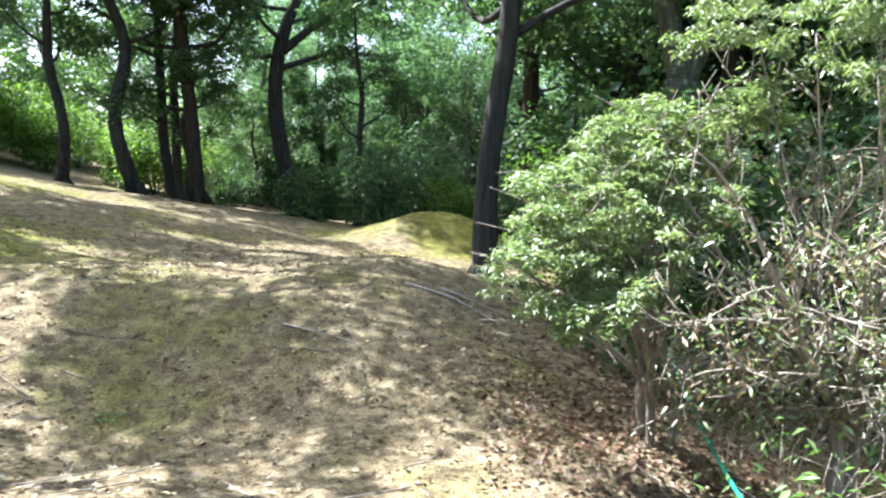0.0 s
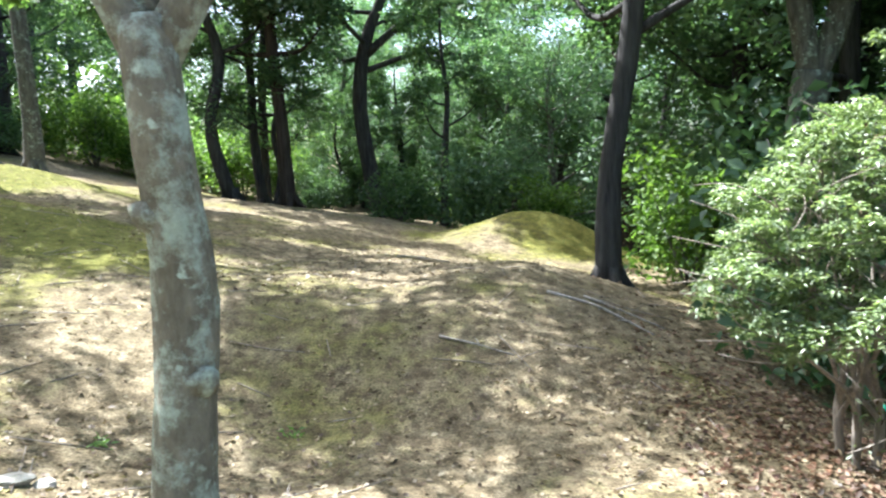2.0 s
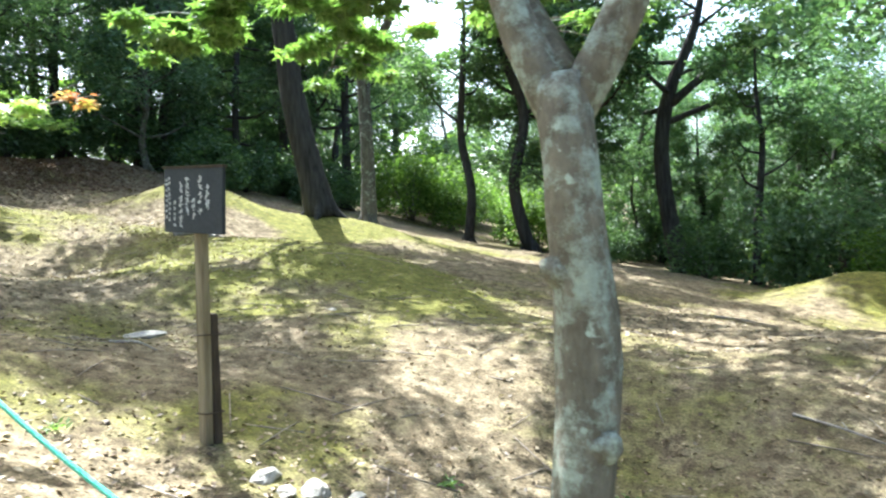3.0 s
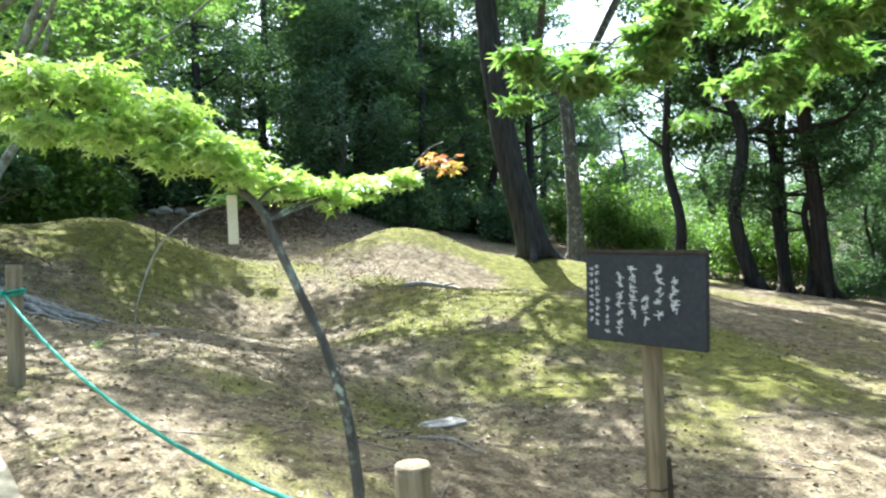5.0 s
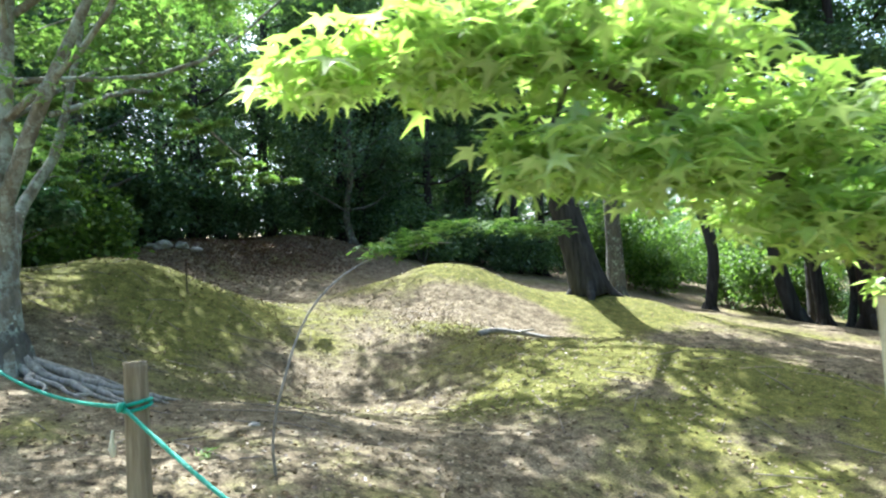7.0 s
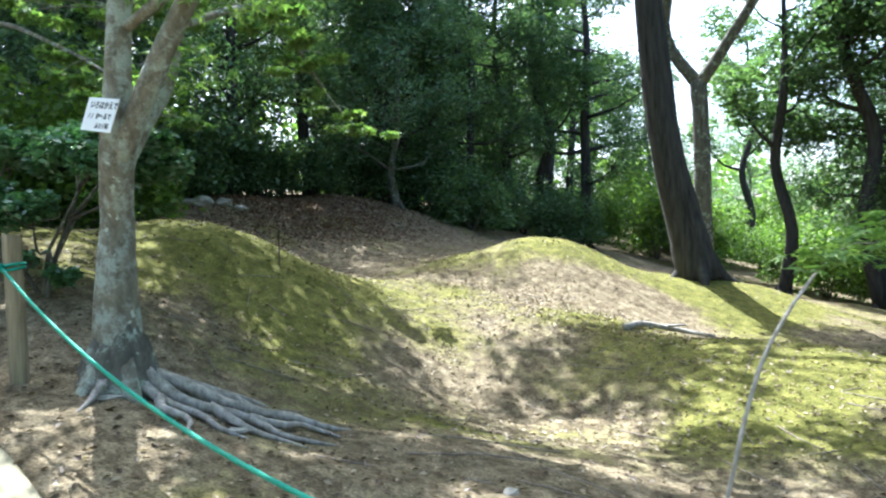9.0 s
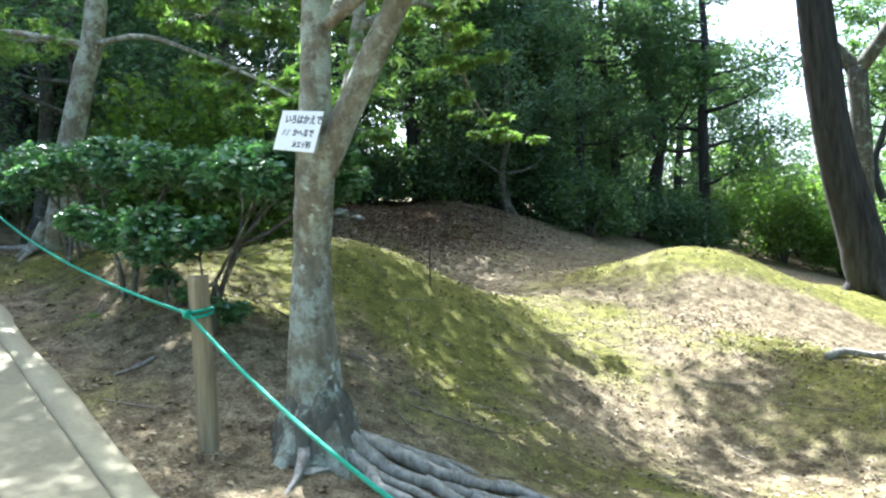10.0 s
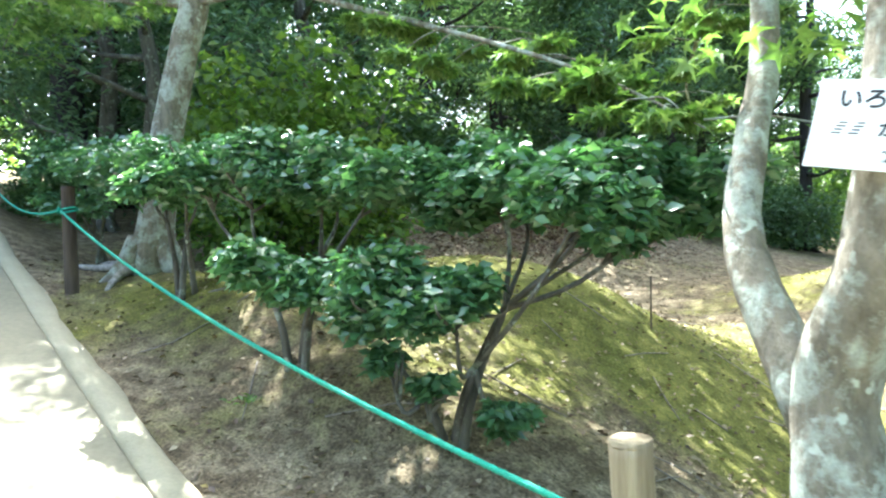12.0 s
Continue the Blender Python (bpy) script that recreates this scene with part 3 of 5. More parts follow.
# maple beside the clipped shrubs
b = (-17.77, 3.0, gz(-17.77, 3.0) - 0.05)
# the extra clumps above 8 m are added unseen to shade the left mound
ob_c = tree("maple_tree", b, grow(13, rel(b, b, (-17.7, 3.05, 3.9), (-17.62, 3.13, 4.55), (-17.46, 3.22, 5.2), (-17.34, 3.34, 5.95), (-17.2, 3.4, 8.0)), [0.2, 0.15, 0.135, 0.125, 0.12, 0.05],
     limbs=[(rel(b, (-17.3, 3.35, 7.0), (-17.9, 4.8, 8.0), (-18.6, 6.6, 8.7), (-18.2, 8.2, 9.0)), [0.055, 0.04, 0.022, 0.01]), (rel(b, (-17.9, 4.8, 8.0), (-17.8, 5.8, 8.4), (-17.2, 7.0, 8.7)), [0.03, 0.02, 0.01]),
            (rel(b, (-17.4, 3.3, 5.62), (-16.4, 3.5, 5.5), (-15.05, 3.55, 4.95), (-13.82, 3.41, 4.42), (-13.2, 3.35, 4.1), (-12.8, 3.17, 3.87)), [0.036, 0.027, 0.019, 0.012, 0.008, 0.004]),
            (rel(b, (-17.4, 3.3, 5.6), (-18.4, 2.7, 5.9), (-19.6, 2.5, 6.1)), [0.045, 0.035, 0.012]), (rel(b, (-17.35, 3.35, 6.4), (-16.2, 3.9, 6.6), (-15.2, 4.4, 6.4)), [0.04, 0.028, 0.01])],
     auto=3, crown_from=0.8, spread=1.3, rise=1.4, clump=0.65, n=13500, leaf=0.08, shape=PALM, flat=0.35, sub_n=6, bottom=1.2, sprays=[(rel(b, (-15.6, 3.55, 5.2), (-14.4, 3.5, 4.7), (-13.4, 3.38, 4.22), (-12.8, 3.17, 3.9)), 0.2, 2300), (rel(b, (-15.6, 3.6, 5.5), (-14.3, 4.0, 5.35)), 0.3, 1400), (rel(b, (-16.4, 3.8, 6.5), (-15.2, 4.4, 6.3)), 0.3, 800), (rel(b, (-17.9, 3.0, 5.7), (-18.8, 2.65, 5.9), (-19.6, 2.5, 6.0)), 0.3, 700)], extra=rel(b, (-17.8, 5.8, 8.3), (-18.2, 7.1, 8.6), (-17.0, 5.4, 8.1), (-17.4, 7.4, 8.7), (-18.7, 8.0, 8.8), (-17.9, 8.6, 8.8), (-18.2, 6.4, 8.5))), M_BARK_PALE, L_MAPLE, "leaning maple with pale bark among clipped shrubs")

# generic forest trees: each kind once, then copies
def straight(h, lean=(0, 0), wob=0.15, seed=0):
    r = np.random.default_rng(seed)
    return [(lean[0] * f + (wob * r.uniform(-1, 1) if f else 0), lean[1] * f + (wob * r.uniform(-1, 1) if f else 0), h * f) for f in (0, 0.2, 0.4, 0.6, 0.8, 1.0)]


kinds = {
    "tall": tree("forest_tree", (-7.7, 21.5, gz(-7.7, 21.5)), grow(21, straight(12, (-0.4, 0), 0.1, 1), [0.25, 0.21, 0.19, 0.16, 0.11, 0.05], auto=11, crown_from=0.36, spread=2.6, rise=1.0, clump=0.95, n=14000, leaf=0.2), M_BARK_RED, L_DARK, "tall evergreen with a straight reddish trunk", "forest trees"),
    "oak": tree("forest_tree", (-5.0, 23.5, gz(-5.0, 23.5)), grow(22, [(0, 0, 0), (-0.4, 0, 2), (-0.6, 0, 4), (-0.3, 0, 6), (0.5, 0.2, 8), (1.0, 0.4, 10.5)], [0.36, 0.27, 0.25, 0.22, 0.15, 0.06],
                 limbs=[([(-0.3, 0, 5.6), (1.0, 0.2, 6.6), (2.3, 0.3, 7.1)], [0.16, 0.12, 0.05])], auto=9, crown_from=0.5, spread=3.0, rise=1.2, clump=1.0, n=14000, leaf=0.2), M_BARK_DARK, L_GREY, "evergreen oak with a curved dark trunk and a side limb", "forest trees"),
    "slim": tree("forest_tree", (-20.1, 23.4, gz(-20.1, 23.4)), grow(23, straight(10, (-0.6, 0.2), 0.35, 3), [0.2, 0.17, 0.15, 0.12, 0.08, 0.04], auto=9, crown_from=0.4, spread=2.0, rise=1.5, clump=0.62, n=7500, leaf=0.17), M_BARK_DARK, L_OAK, "slender evergreen with a dark wavering trunk", "forest trees"),
    "full": tree("forest_tree", (-24.0, 18.0, gz(-24.0, 18.0)), grow(24, straight(8.5, (0.2, 0), 0.1, 4), [0.25, 0.22, 0.2, 0.16, 0.1, 0.05], auto=16, crown_from=0.12, spread=1.9, rise=0.7, clump=0.85, n=15000, leaf=0.18, flat=0.8), M_BARK_DARK, L_DARK, "dense dark evergreen, leafy almost to the ground", "forest trees"),
    "leafy": tree("forest_tree", (-1.0, 30.0, gz(-1.0, 30.0)), grow(25, straight(7.0, (0.3, 0), 0.25, 5), [0.16, 0.14, 0.12, 0.1, 0.07, 0.03], auto=16, crown_from=0.12, spread=1.9, rise=0.9, clump=0.9, n=11000, leaf=0.17, shape=SLIM, flat=0.75), M_BARK_GREY, L_GREY, "leafy silver-green tree with low drooping foliage", "forest trees"),
    "conifer": tree("forest_tree", (-9.6, 24.8, gz(-9.6, 24.8)), grow(27, straight(11, (0.3, 0.1), 0.18, 8), [0.2, 0.17, 0.15, 0.12, 0.08, 0.04], auto=20, crown_from=0.2, spread=2.1, rise=0.35, clump=0.7, n=17000, leaf=0.17, shape=SLIM, flat=0.7, sub_n=5), M_BARK_DARK, L_DARK, "dark evergreen with drooping sprays and a bare lower trunk", "forest trees"),
    # spread: stands behind the camera, added as a shade caster
    "spread": tree("forest_tree", (-8.0, -6.5, gz(-8.0, -6.5)), grow(26, straight(9.0, (0.2, 0.5), 0.2, 6), [0.3, 0.26, 0.22, 0.18, 0.12, 0.06], auto=16, crown_from=0.66, spread=3.6, rise=1.6, clump=1.0, n=11000, leaf=0.24, flat=0.5), M_BARK_DARK, L_OAK, "wide-crowned oak added unseen across the footpath for shade", "forest trees"),
}

b = (-11.75, 13.2, gz(-11.75, 13.2) - 0.05)
# long upper limbs, extras and boxes lie out of view, added for ground shade
tree("forest_tree", b, grow(31, rel(b, b, (-11.95, 13.1, 3.2), (-12.2, 12.95, 4.6), (-12.35, 12.8, 6.6), (-12.4, 12.7, 9.0), (-12.1, 12.8, 12)), [0.4, 0.33, 0.3, 0.27, 0.23, 0.1], limbs=[(rel(b, (-12.4, 12.7, 8.5), (-9.5, 12.0, 9.6), (-7.0, 11.0, 10.0)), [0.12, 0.09, 0.03]), (rel(b, (-12.4, 12.7, 8.8), (-10.0, 10.5, 9.8), (-8.0, 8.8, 10.0)), [0.12, 0.09, 0.03]), (rel(b, (-12.4, 12.7, 8.6), (-14.0, 11.4, 9.6), (-15.3, 10.4, 10.1)), [0.1, 0.07, 0.02]), (rel(b, (-12.4, 12.7, 8.4), (-12.6, 10.2, 9.3), (-12.5, 8.2, 9.6)), [0.1, 0.07, 0.02]), (rel(b, (-12.6, 10.2, 9.3), (-11.2, 8.6, 9.6), (-10.0, 7.2, 9.7)), [0.06, 0.04, 0.02]), (rel(b, (-9.5, 12.0, 9.6), (-8.0, 13.4, 10.2), (-6.0, 14.2, 10.4)), [0.08, 0.06, 0.02]), (rel(b, (-12.3, 12.75, 9.2), (-10.6, 14.4, 10.1), (-8.6, 15.8, 10.5)), [0.09, 0.06, 0.02]), (rel(b, (-10.0, 10.5, 9.8), (-7.6, 10.2, 10.3), (-5.6, 9.2, 10.4)), [0.08, 0.06, 0.02])], auto=8, crown_from=0.78, spread=2.4, rise=1.3, clump=0.85, n=18500, leaf=0.2, puff=1.0, extra=rel(b, (-10.5, 15.5, 10.4), (-9.5, 14.6, 10.4), (-8.6, 16.0, 10.5), (-7.3, 15.4, 10.5), (-7.6, 13.3, 10.3), (-6.2, 13.0, 10.4)), shade_canopy=[box(b, -13.6, -8.4, 12.0, 17.0, 10.8, 12.0, 66, 0.48), box(b, -17.0, -12.6, 8.8, 11.4, 9.8, 11.0, 15, 0.34)]), M_BARK_DARK, L_OAK, "big leaning tree with dark fissured bark on a mossy mound")
b = (-12.6, 16.4, gz(-12.6, 16.4) - 0.05)
tree("forest_tree", b, grow(32, rel(b, b, (-12.55, 16.4, 3.4), (-12.5, 16.3, 5.2), (-12.52, 16.25, 6.5)), [0.26, 0.2, 0.18, 0.19],
     limbs=[(rel(b, (-12.52, 16.25, 6.4), (-13.2, 16.2, 7.6), (-13.0, 16.1, 9.0), (-12.7, 16.1, 10.5)), [0.15, 0.13, 0.11, 0.05]),
            (rel(b, (-12.5, 16.25, 6.4), (-11.7, 16.3, 7.5), (-10.6, 16.4, 9.2), (-9.9, 16.5, 10.6)), [0.15, 0.12, 0.1, 0.05])], auto=0, clump=0.7, n=2600, leaf=0.14), M_BARK_GREY, L_OAK, "slender tree forking into two bare limbs")
b = (0.5, 8.9, gz(0.5, 8.9) - 0.05)
# leftward limbs and far-reaching boxes are unseen additions that shade ground and mound
tree("forest_tree", b, grow(33, rel(b, b, (0.52, 8.9, 1.3), (0.66, 8.9, 2.3), (0.85, 8.9, 3.6), (1.0, 8.9, 6.0), (1.1, 8.9, 8.5)), [0.19, 0.15, 0.14, 0.135, 0.11, 0.06], limbs=[(rel(b, (1.0, 8.9, 5.0), (-1.2, 9.6, 6.2), (-3.4, 10.4, 6.8)), [0.08, 0.06, 0.02]), (rel(b, (1.05, 8.9, 5.3), (-0.4, 8.2, 6.6), (-1.7, 8.0, 7.2)), [0.08, 0.06, 0.02]), (rel(b, (1.1, 8.9, 5.8), (-0.6, 11, 7.0), (-2.2, 13, 7.6)), [0.08, 0.06, 0.02]), (rel(b, (-1.2, 9.6, 6.2), (-2.0, 8.4, 6.9), (-4.2, 8.2, 7.4)), [0.05, 0.04, 0.02])], auto=10, crown_from=0.55, spread=2.4, rise=1.5, clump=0.95, n=15000, leaf=0.17, shape=LEAF, puff=1.05, shade_canopy=[box(b, -5.0, 0.5, 7.6, 11.5, 8.4, 9.6, 44, 0.38), box(b, -3.0, 2.5, 11.5, 17.0, 9.2, 10.4, 46, 0.45), box(b, -6.2, -2.6, 16.8, 20.0, 9.4, 10.4, 24, 0.5)]), M_BARK_DARK, L_GREY, "evergreen oak with flared roots beside a mossy mound")
b = (3.1, 9.6, gz(3.1, 9.6) - 0.05)
tree("forest_tree", b, grow(34, rel(b, b, (3.15, 9.6, 1.5), (3.3, 9.6, 2.7)), [0.28, 0.23, 0.24],
     limbs=[(rel(b, (3.3, 9.6, 2.6), (3.1, 9.6, 3.6), (2.9, 9.7, 5.5)), [0.17, 0.15, 0.1]), (rel(b, (3.3, 9.6, 2.6), (3.6, 9.6, 3.4), (3.85, 9.5, 5.2)), [0.18, 0.16, 0.1]), (rel(b, (3.7, 9.5, 4.0), (4.4, 9.4, 4.3), (5.4, 9.4, 4.4)), [0.08, 0.07, 0.04])], auto=0, clump=1.0, n=6000, leaf=0.14), M_BARK_GREY, L_OAK, "forked tree standing behind the pale bush")


def put(kind, x, y, s=1.0, rot=0.0, sz=None):
    copy_thing(kinds[kind], pose(x, y, gz(x, y) - 0.05, 0, 0, rot) @ Matrix.Diagonal((s, s, sz or s, 1)))


fr = np.random.default_rng(77)
SPOTS = [("slim", -16.2, 36.0), ("slim", -11.8, 21.3), ("conifer", -9.0, 22.8), ("full", -8.0, 31.0), ("tall", -26.2, 21.8), ("conifer", -22.4, 24.0), ("conifer", -21.4, 20.3), ("conifer", -19.0, 23.9), ("tall", -25.0, 20.2), ("slim", -22.5, 28.5),
         ("conifer", -22.7, 13.7), ("conifer", -21.9, 16.0), ("full", -27.5, 13.0), ("tall", -29.5, 17.0), ("full", -26.0, 9.0), ("conifer", -22.9, 11.1), ("tall", -30.0, 7.0), ("full", -31.0, 3.5), ("oak", -27.0, 5.0), ("tall", -34.0, 11.0), ("full", -34.0, -2.0),
         ("slim", -3.0, 33.0), ("full", 1.0, 24.0), ("oak", 4.0, 27.0), ("full", -1.5, 29.0), ("tall", 7.5, 17.0), ("full", 5.5, 13.5), ("full", 9.0, 10.0), ("oak", 11.0, 20.0), ("full", 8.0, 25.0), ("tall", 2.5, 18.5), ("full", 7.0, 5.0),
         ("full", -6.0, 36.0), ("full", -5.0, 37.0), ("tall", -1.0, 40.0), ("full", 4.0, 36.0), ("oak", -8.0, 43.0), ("slim", -23.5, 32.0), ("full", -28.0, 28.0), ("tall", -32.0, 24.0), ("full", -25.0, 38.0), ("full", -34.0, 32.0), ("oak", -30.0, 40.0),
         ("tall", -28.4, 5.3), ("tall", -26.8, 5.6), ("spread", -26.5, -3.5), ("tall", -25.5, 8.0), ("slim", -21.8, 17.2), ("tall", -4.5, -9.5), ("full", -24.0, -6.5), ("oak", 4.0, -6.0), ("full", -12.0, -9.0), ("full", 8.0, -4.0), ("full", -3.0, -12.0), ("full", -26.0, -4.0)]
for kd, x, y in SPOTS + [("slim", -9.4, 21.0), ("leafy", -21.5, 38.0), ("leafy", -17.5, 44.0), ("leafy", -26.0, 33.0)]:
    kd = "leafy" if kd == "full" and -12 < x < 2 and y > 10 else kd
    put(kd, x, y, fr.uniform(0.85, 1.15), fr.uniform(0, 360))
for k in range(16):
    put("slim", fr.uniform(-9, 8), fr.uniform(21, 32), fr.uniform(0.4, 0.7), fr.uniform(0, 360))
for kd, x0, x1, y0, y1, n in (("leafy", -9, 10, 29, 40, 8), ("full", 4.2, 10, 8, 19, 7), ("full", -34, -22, 14, 34, 5), ("leafy", -34, -20, 4, 30, 8), ("leafy", -6, 12, 32, 46, 4), ("leafy", -30, -21, 3, 9, 4)):
    for k in range(n):
        put(kd, fr.uniform(x0, x1), fr.uniform(y0, y1), fr.uniform(0.7, 1.1), fr.uniform(0, 360))


def far_woods():
    rng = np.random.default_rng(90)
    n = 30000
    a = rng.uniform(0, 2 * np.pi, n)
    d = rng.uniform(44, 62, n)
    x, y = -8 + d * np.sin(a), 12 + d * np.cos(a)
    top = 7.6 + 2.5 * np.sin(a * 9) + 1.8 * np.sin(a * 23 + 1) + 1.2 * np.sin(a * 51)
    gap = np.abs(((a - radians(-14) + np.pi) % (2 * np.pi)) - np.pi) < radians(15)
    top = np.where(gap, 6.5 + 1.6 * np.sin(a * 40), top)
    z = ground_z(x, y) + top * rng.uniform(0, 1, n) ** 0.8
    V, F = leaves(rng, np.stack([x, y, z], 1), 0.85, LEAF, 0.3, 0.35)
    ob = part_np("far_woods", V, F, L_BRIGHT)
    tagged(ob, "distant sunlit green woodland", "woods", kind="stuff")


far_woods()


# ---- undergrowth ----
def shrub_geo(seed, r, h, n, leaf, shape=LEAF, stems=7):
    rng = np.random.default_rng(seed)
    tb = Tubes(seed)
    ends = []
    for k in range(stems):
        a = k * 2.4 + rng.uniform(-0.4, 0.4)
        q = np.array([math.cos(a), math.sin(a), 0]) * r * rng.uniform(0.2, 0.8)
        e = q + (0, 0, h * rng.uniform(0.55, 0.9))
        tb.add([(q * 0.08), q * 0.5 + (0, 0, h * 0.4), e], [0.03, 0.02, 0.008], 5)
        ends += [e, q * 0.8 + (0, 0, h * 0.5), q + (0, 0, h * 0.25)]
    C = in_clumps(rng, ends, rng.uniform(0.3, 0.55, len(ends)) * r, n, 0.75, 0.3)
    C = C[C[:, 2] > 0.02]
    return tb.get(), leaves(rng, C, leaf, shape)


shr = {
    "dark": tree("shrub", (-20.0, 19.0, gz(-20.0, 19.0)), shrub_geo(41, 1.3, 1.9, 3500, 0.13), M_BARK_DARK, L_DARK, "dark evergreen shrub under the trees", "undergrowth", category="shrub"),
    "mid": tree("shrub", (-4.0, 21.5, gz(-4.0, 21.5)), shrub_geo(42, 1.3, 1.6, 3500, 0.12), M_BARK_GREY, L_OAK, "leafy green shrub at the edge of the wood", "undergrowth", category="shrub"),
    "bright": tree("shrub", (-15.5, 27.0, gz(-15.5, 27.0)), shrub_geo(43, 1.7, 2.6, 3500, 0.15), M_BARK_GREY, L_BRIGHT, "sunlit bright green shrub in a clearing", "undergrowth", category="shrub"),
}
US = [(k, fr.uniform(-9, 9), fr.uniform(27, 34)) for k in ("mid", "dark", "bright", "dark") * 6] + [(k, fr.uniform(-30, -19), fr.uniform(4, 26)) for k in ("dark", "mid", "dark", "dark") * 5] + [("mid", -7.5, 23.0), ("dark", -1.5, 20.0), ("bright", -19.2, 5.6), ("bright", -19.6, 6.8), ("dark", -22.4, 9.7), ("dark", -22.5, 11.8), ("dark", -22.4, 13.5), ("dark", -22.3, 15.3), ("dark", -22.6, 8.2), ("mid", 3.8, 15.5), ("bright", 0.5, 20.5), ("dark", 3.5, 13.0), ("mid", 4.2, 6.4), ("dark", 2.6, 6.8), ("dark", 5.0, 9.0), ("mid", -9.0, 29.5), ("bright", -2.0, 24.0), ("dark", -6.0, 30.0),
      ("dark", 4.6, 5.4), ("bright", 2.5, 12.5), ("bright", -11.5, 27.5),
      ("bright", -13.0, 28.0), ("bright", -17.5, 29.5), ("bright", -14.5, 31.5), ("bright", -11.5, 30.5), ("bright", -19.5, 32.0), ("bright", -16.5, 35.0), ("bright", -13.0, 36.0), ("bright", -20.5, 29.0), ("bright", -22.0, 35.0), ("bright", -10.5, 34.0), ("bright", -17.0, 40.0), ("bright", -22.0, 41.0), ("bright", -12.0, 41.0),
      ("dark", -18.5, 21.5), ("dark", -22.0, 17.0), ("dark", -21.0, 14.0), ("mid", -19.5, 10.0), ("dark", -20.5, 8.0), ("mid", -22.0, 6.0), ("dark", -24.5, 13.0), ("dark", -23.0, 9.5), ("mid", -25.0, 4.0), ("dark", -17.8, 8.0), ("mid", -18.6, 5.8), ("bright", -19.0, 4.6), ("mid", -28.0, 1.0)] + [("bright", fr.uniform(-21, -9), fr.uniform(26, 44)) for k in range(16)]
for kd, x, y in US:
    if -22.2 < x < -18.8 and 7.5 < y < 16 or (3 < y < 8.5 and x > -18.9 and x < -10):
        continue
    s = fr.uniform(0.55, 1.35)
    copy_thing(shr[kd], pose(x, y, gz(x, y) - 0.03, 0, 0, fr.uniform(0, 360)) @ Matrix.Diagonal((s, s, s * fr.uniform(0.85, 1.2), 1)))


# ---- pale bush with bare twigs ----
def twiggy(tb, rng, root, n, reach, rise, fine):
    tips = []
    for k in range(n):
        a = k * 2.399 + rng.uniform(-0.4, 0.4)
        d = np.array([math.cos(a), math.sin(a), 0])
        r = reach * rng.uniform(0.45, 1.0)
        e = root + d * r + (0, 0, rise * rng.uniform(0.45, 1.0))
        m = root + d * r * 0.4 + (0, 0, (e - root)[2] * 0.55) + rng.normal(0, 0.1, 3)
        tb.add([root + d * 0.05 + (0, 0, -0.06), root + d * 0.12 + (0, 0, 0.25), m, e], [0.026, 0.02, 0.012, 0.004], 6)
        for s in range(fine):
            q = m + (e - m) * rng.uniform(-0.3, 1)
            v = (e - m) * 0.35 + rng.normal(0, 0.24, 3)
            g = q + v
            tb.add([q, (q + g) / 2 + rng.normal(0, 0.04, 3), g], [0.006, 0.0045, 0.002], 4, sub=3)
            for u in range(4):
                w = q + (g - q) * rng.uniform(0.2, 1)
                tb.add([w, w + v * 0.25 + rng.normal(0, 0.1, 3)], [0.003, 0.0015], 3)
            tips.append(g)
    return np.array(tips)


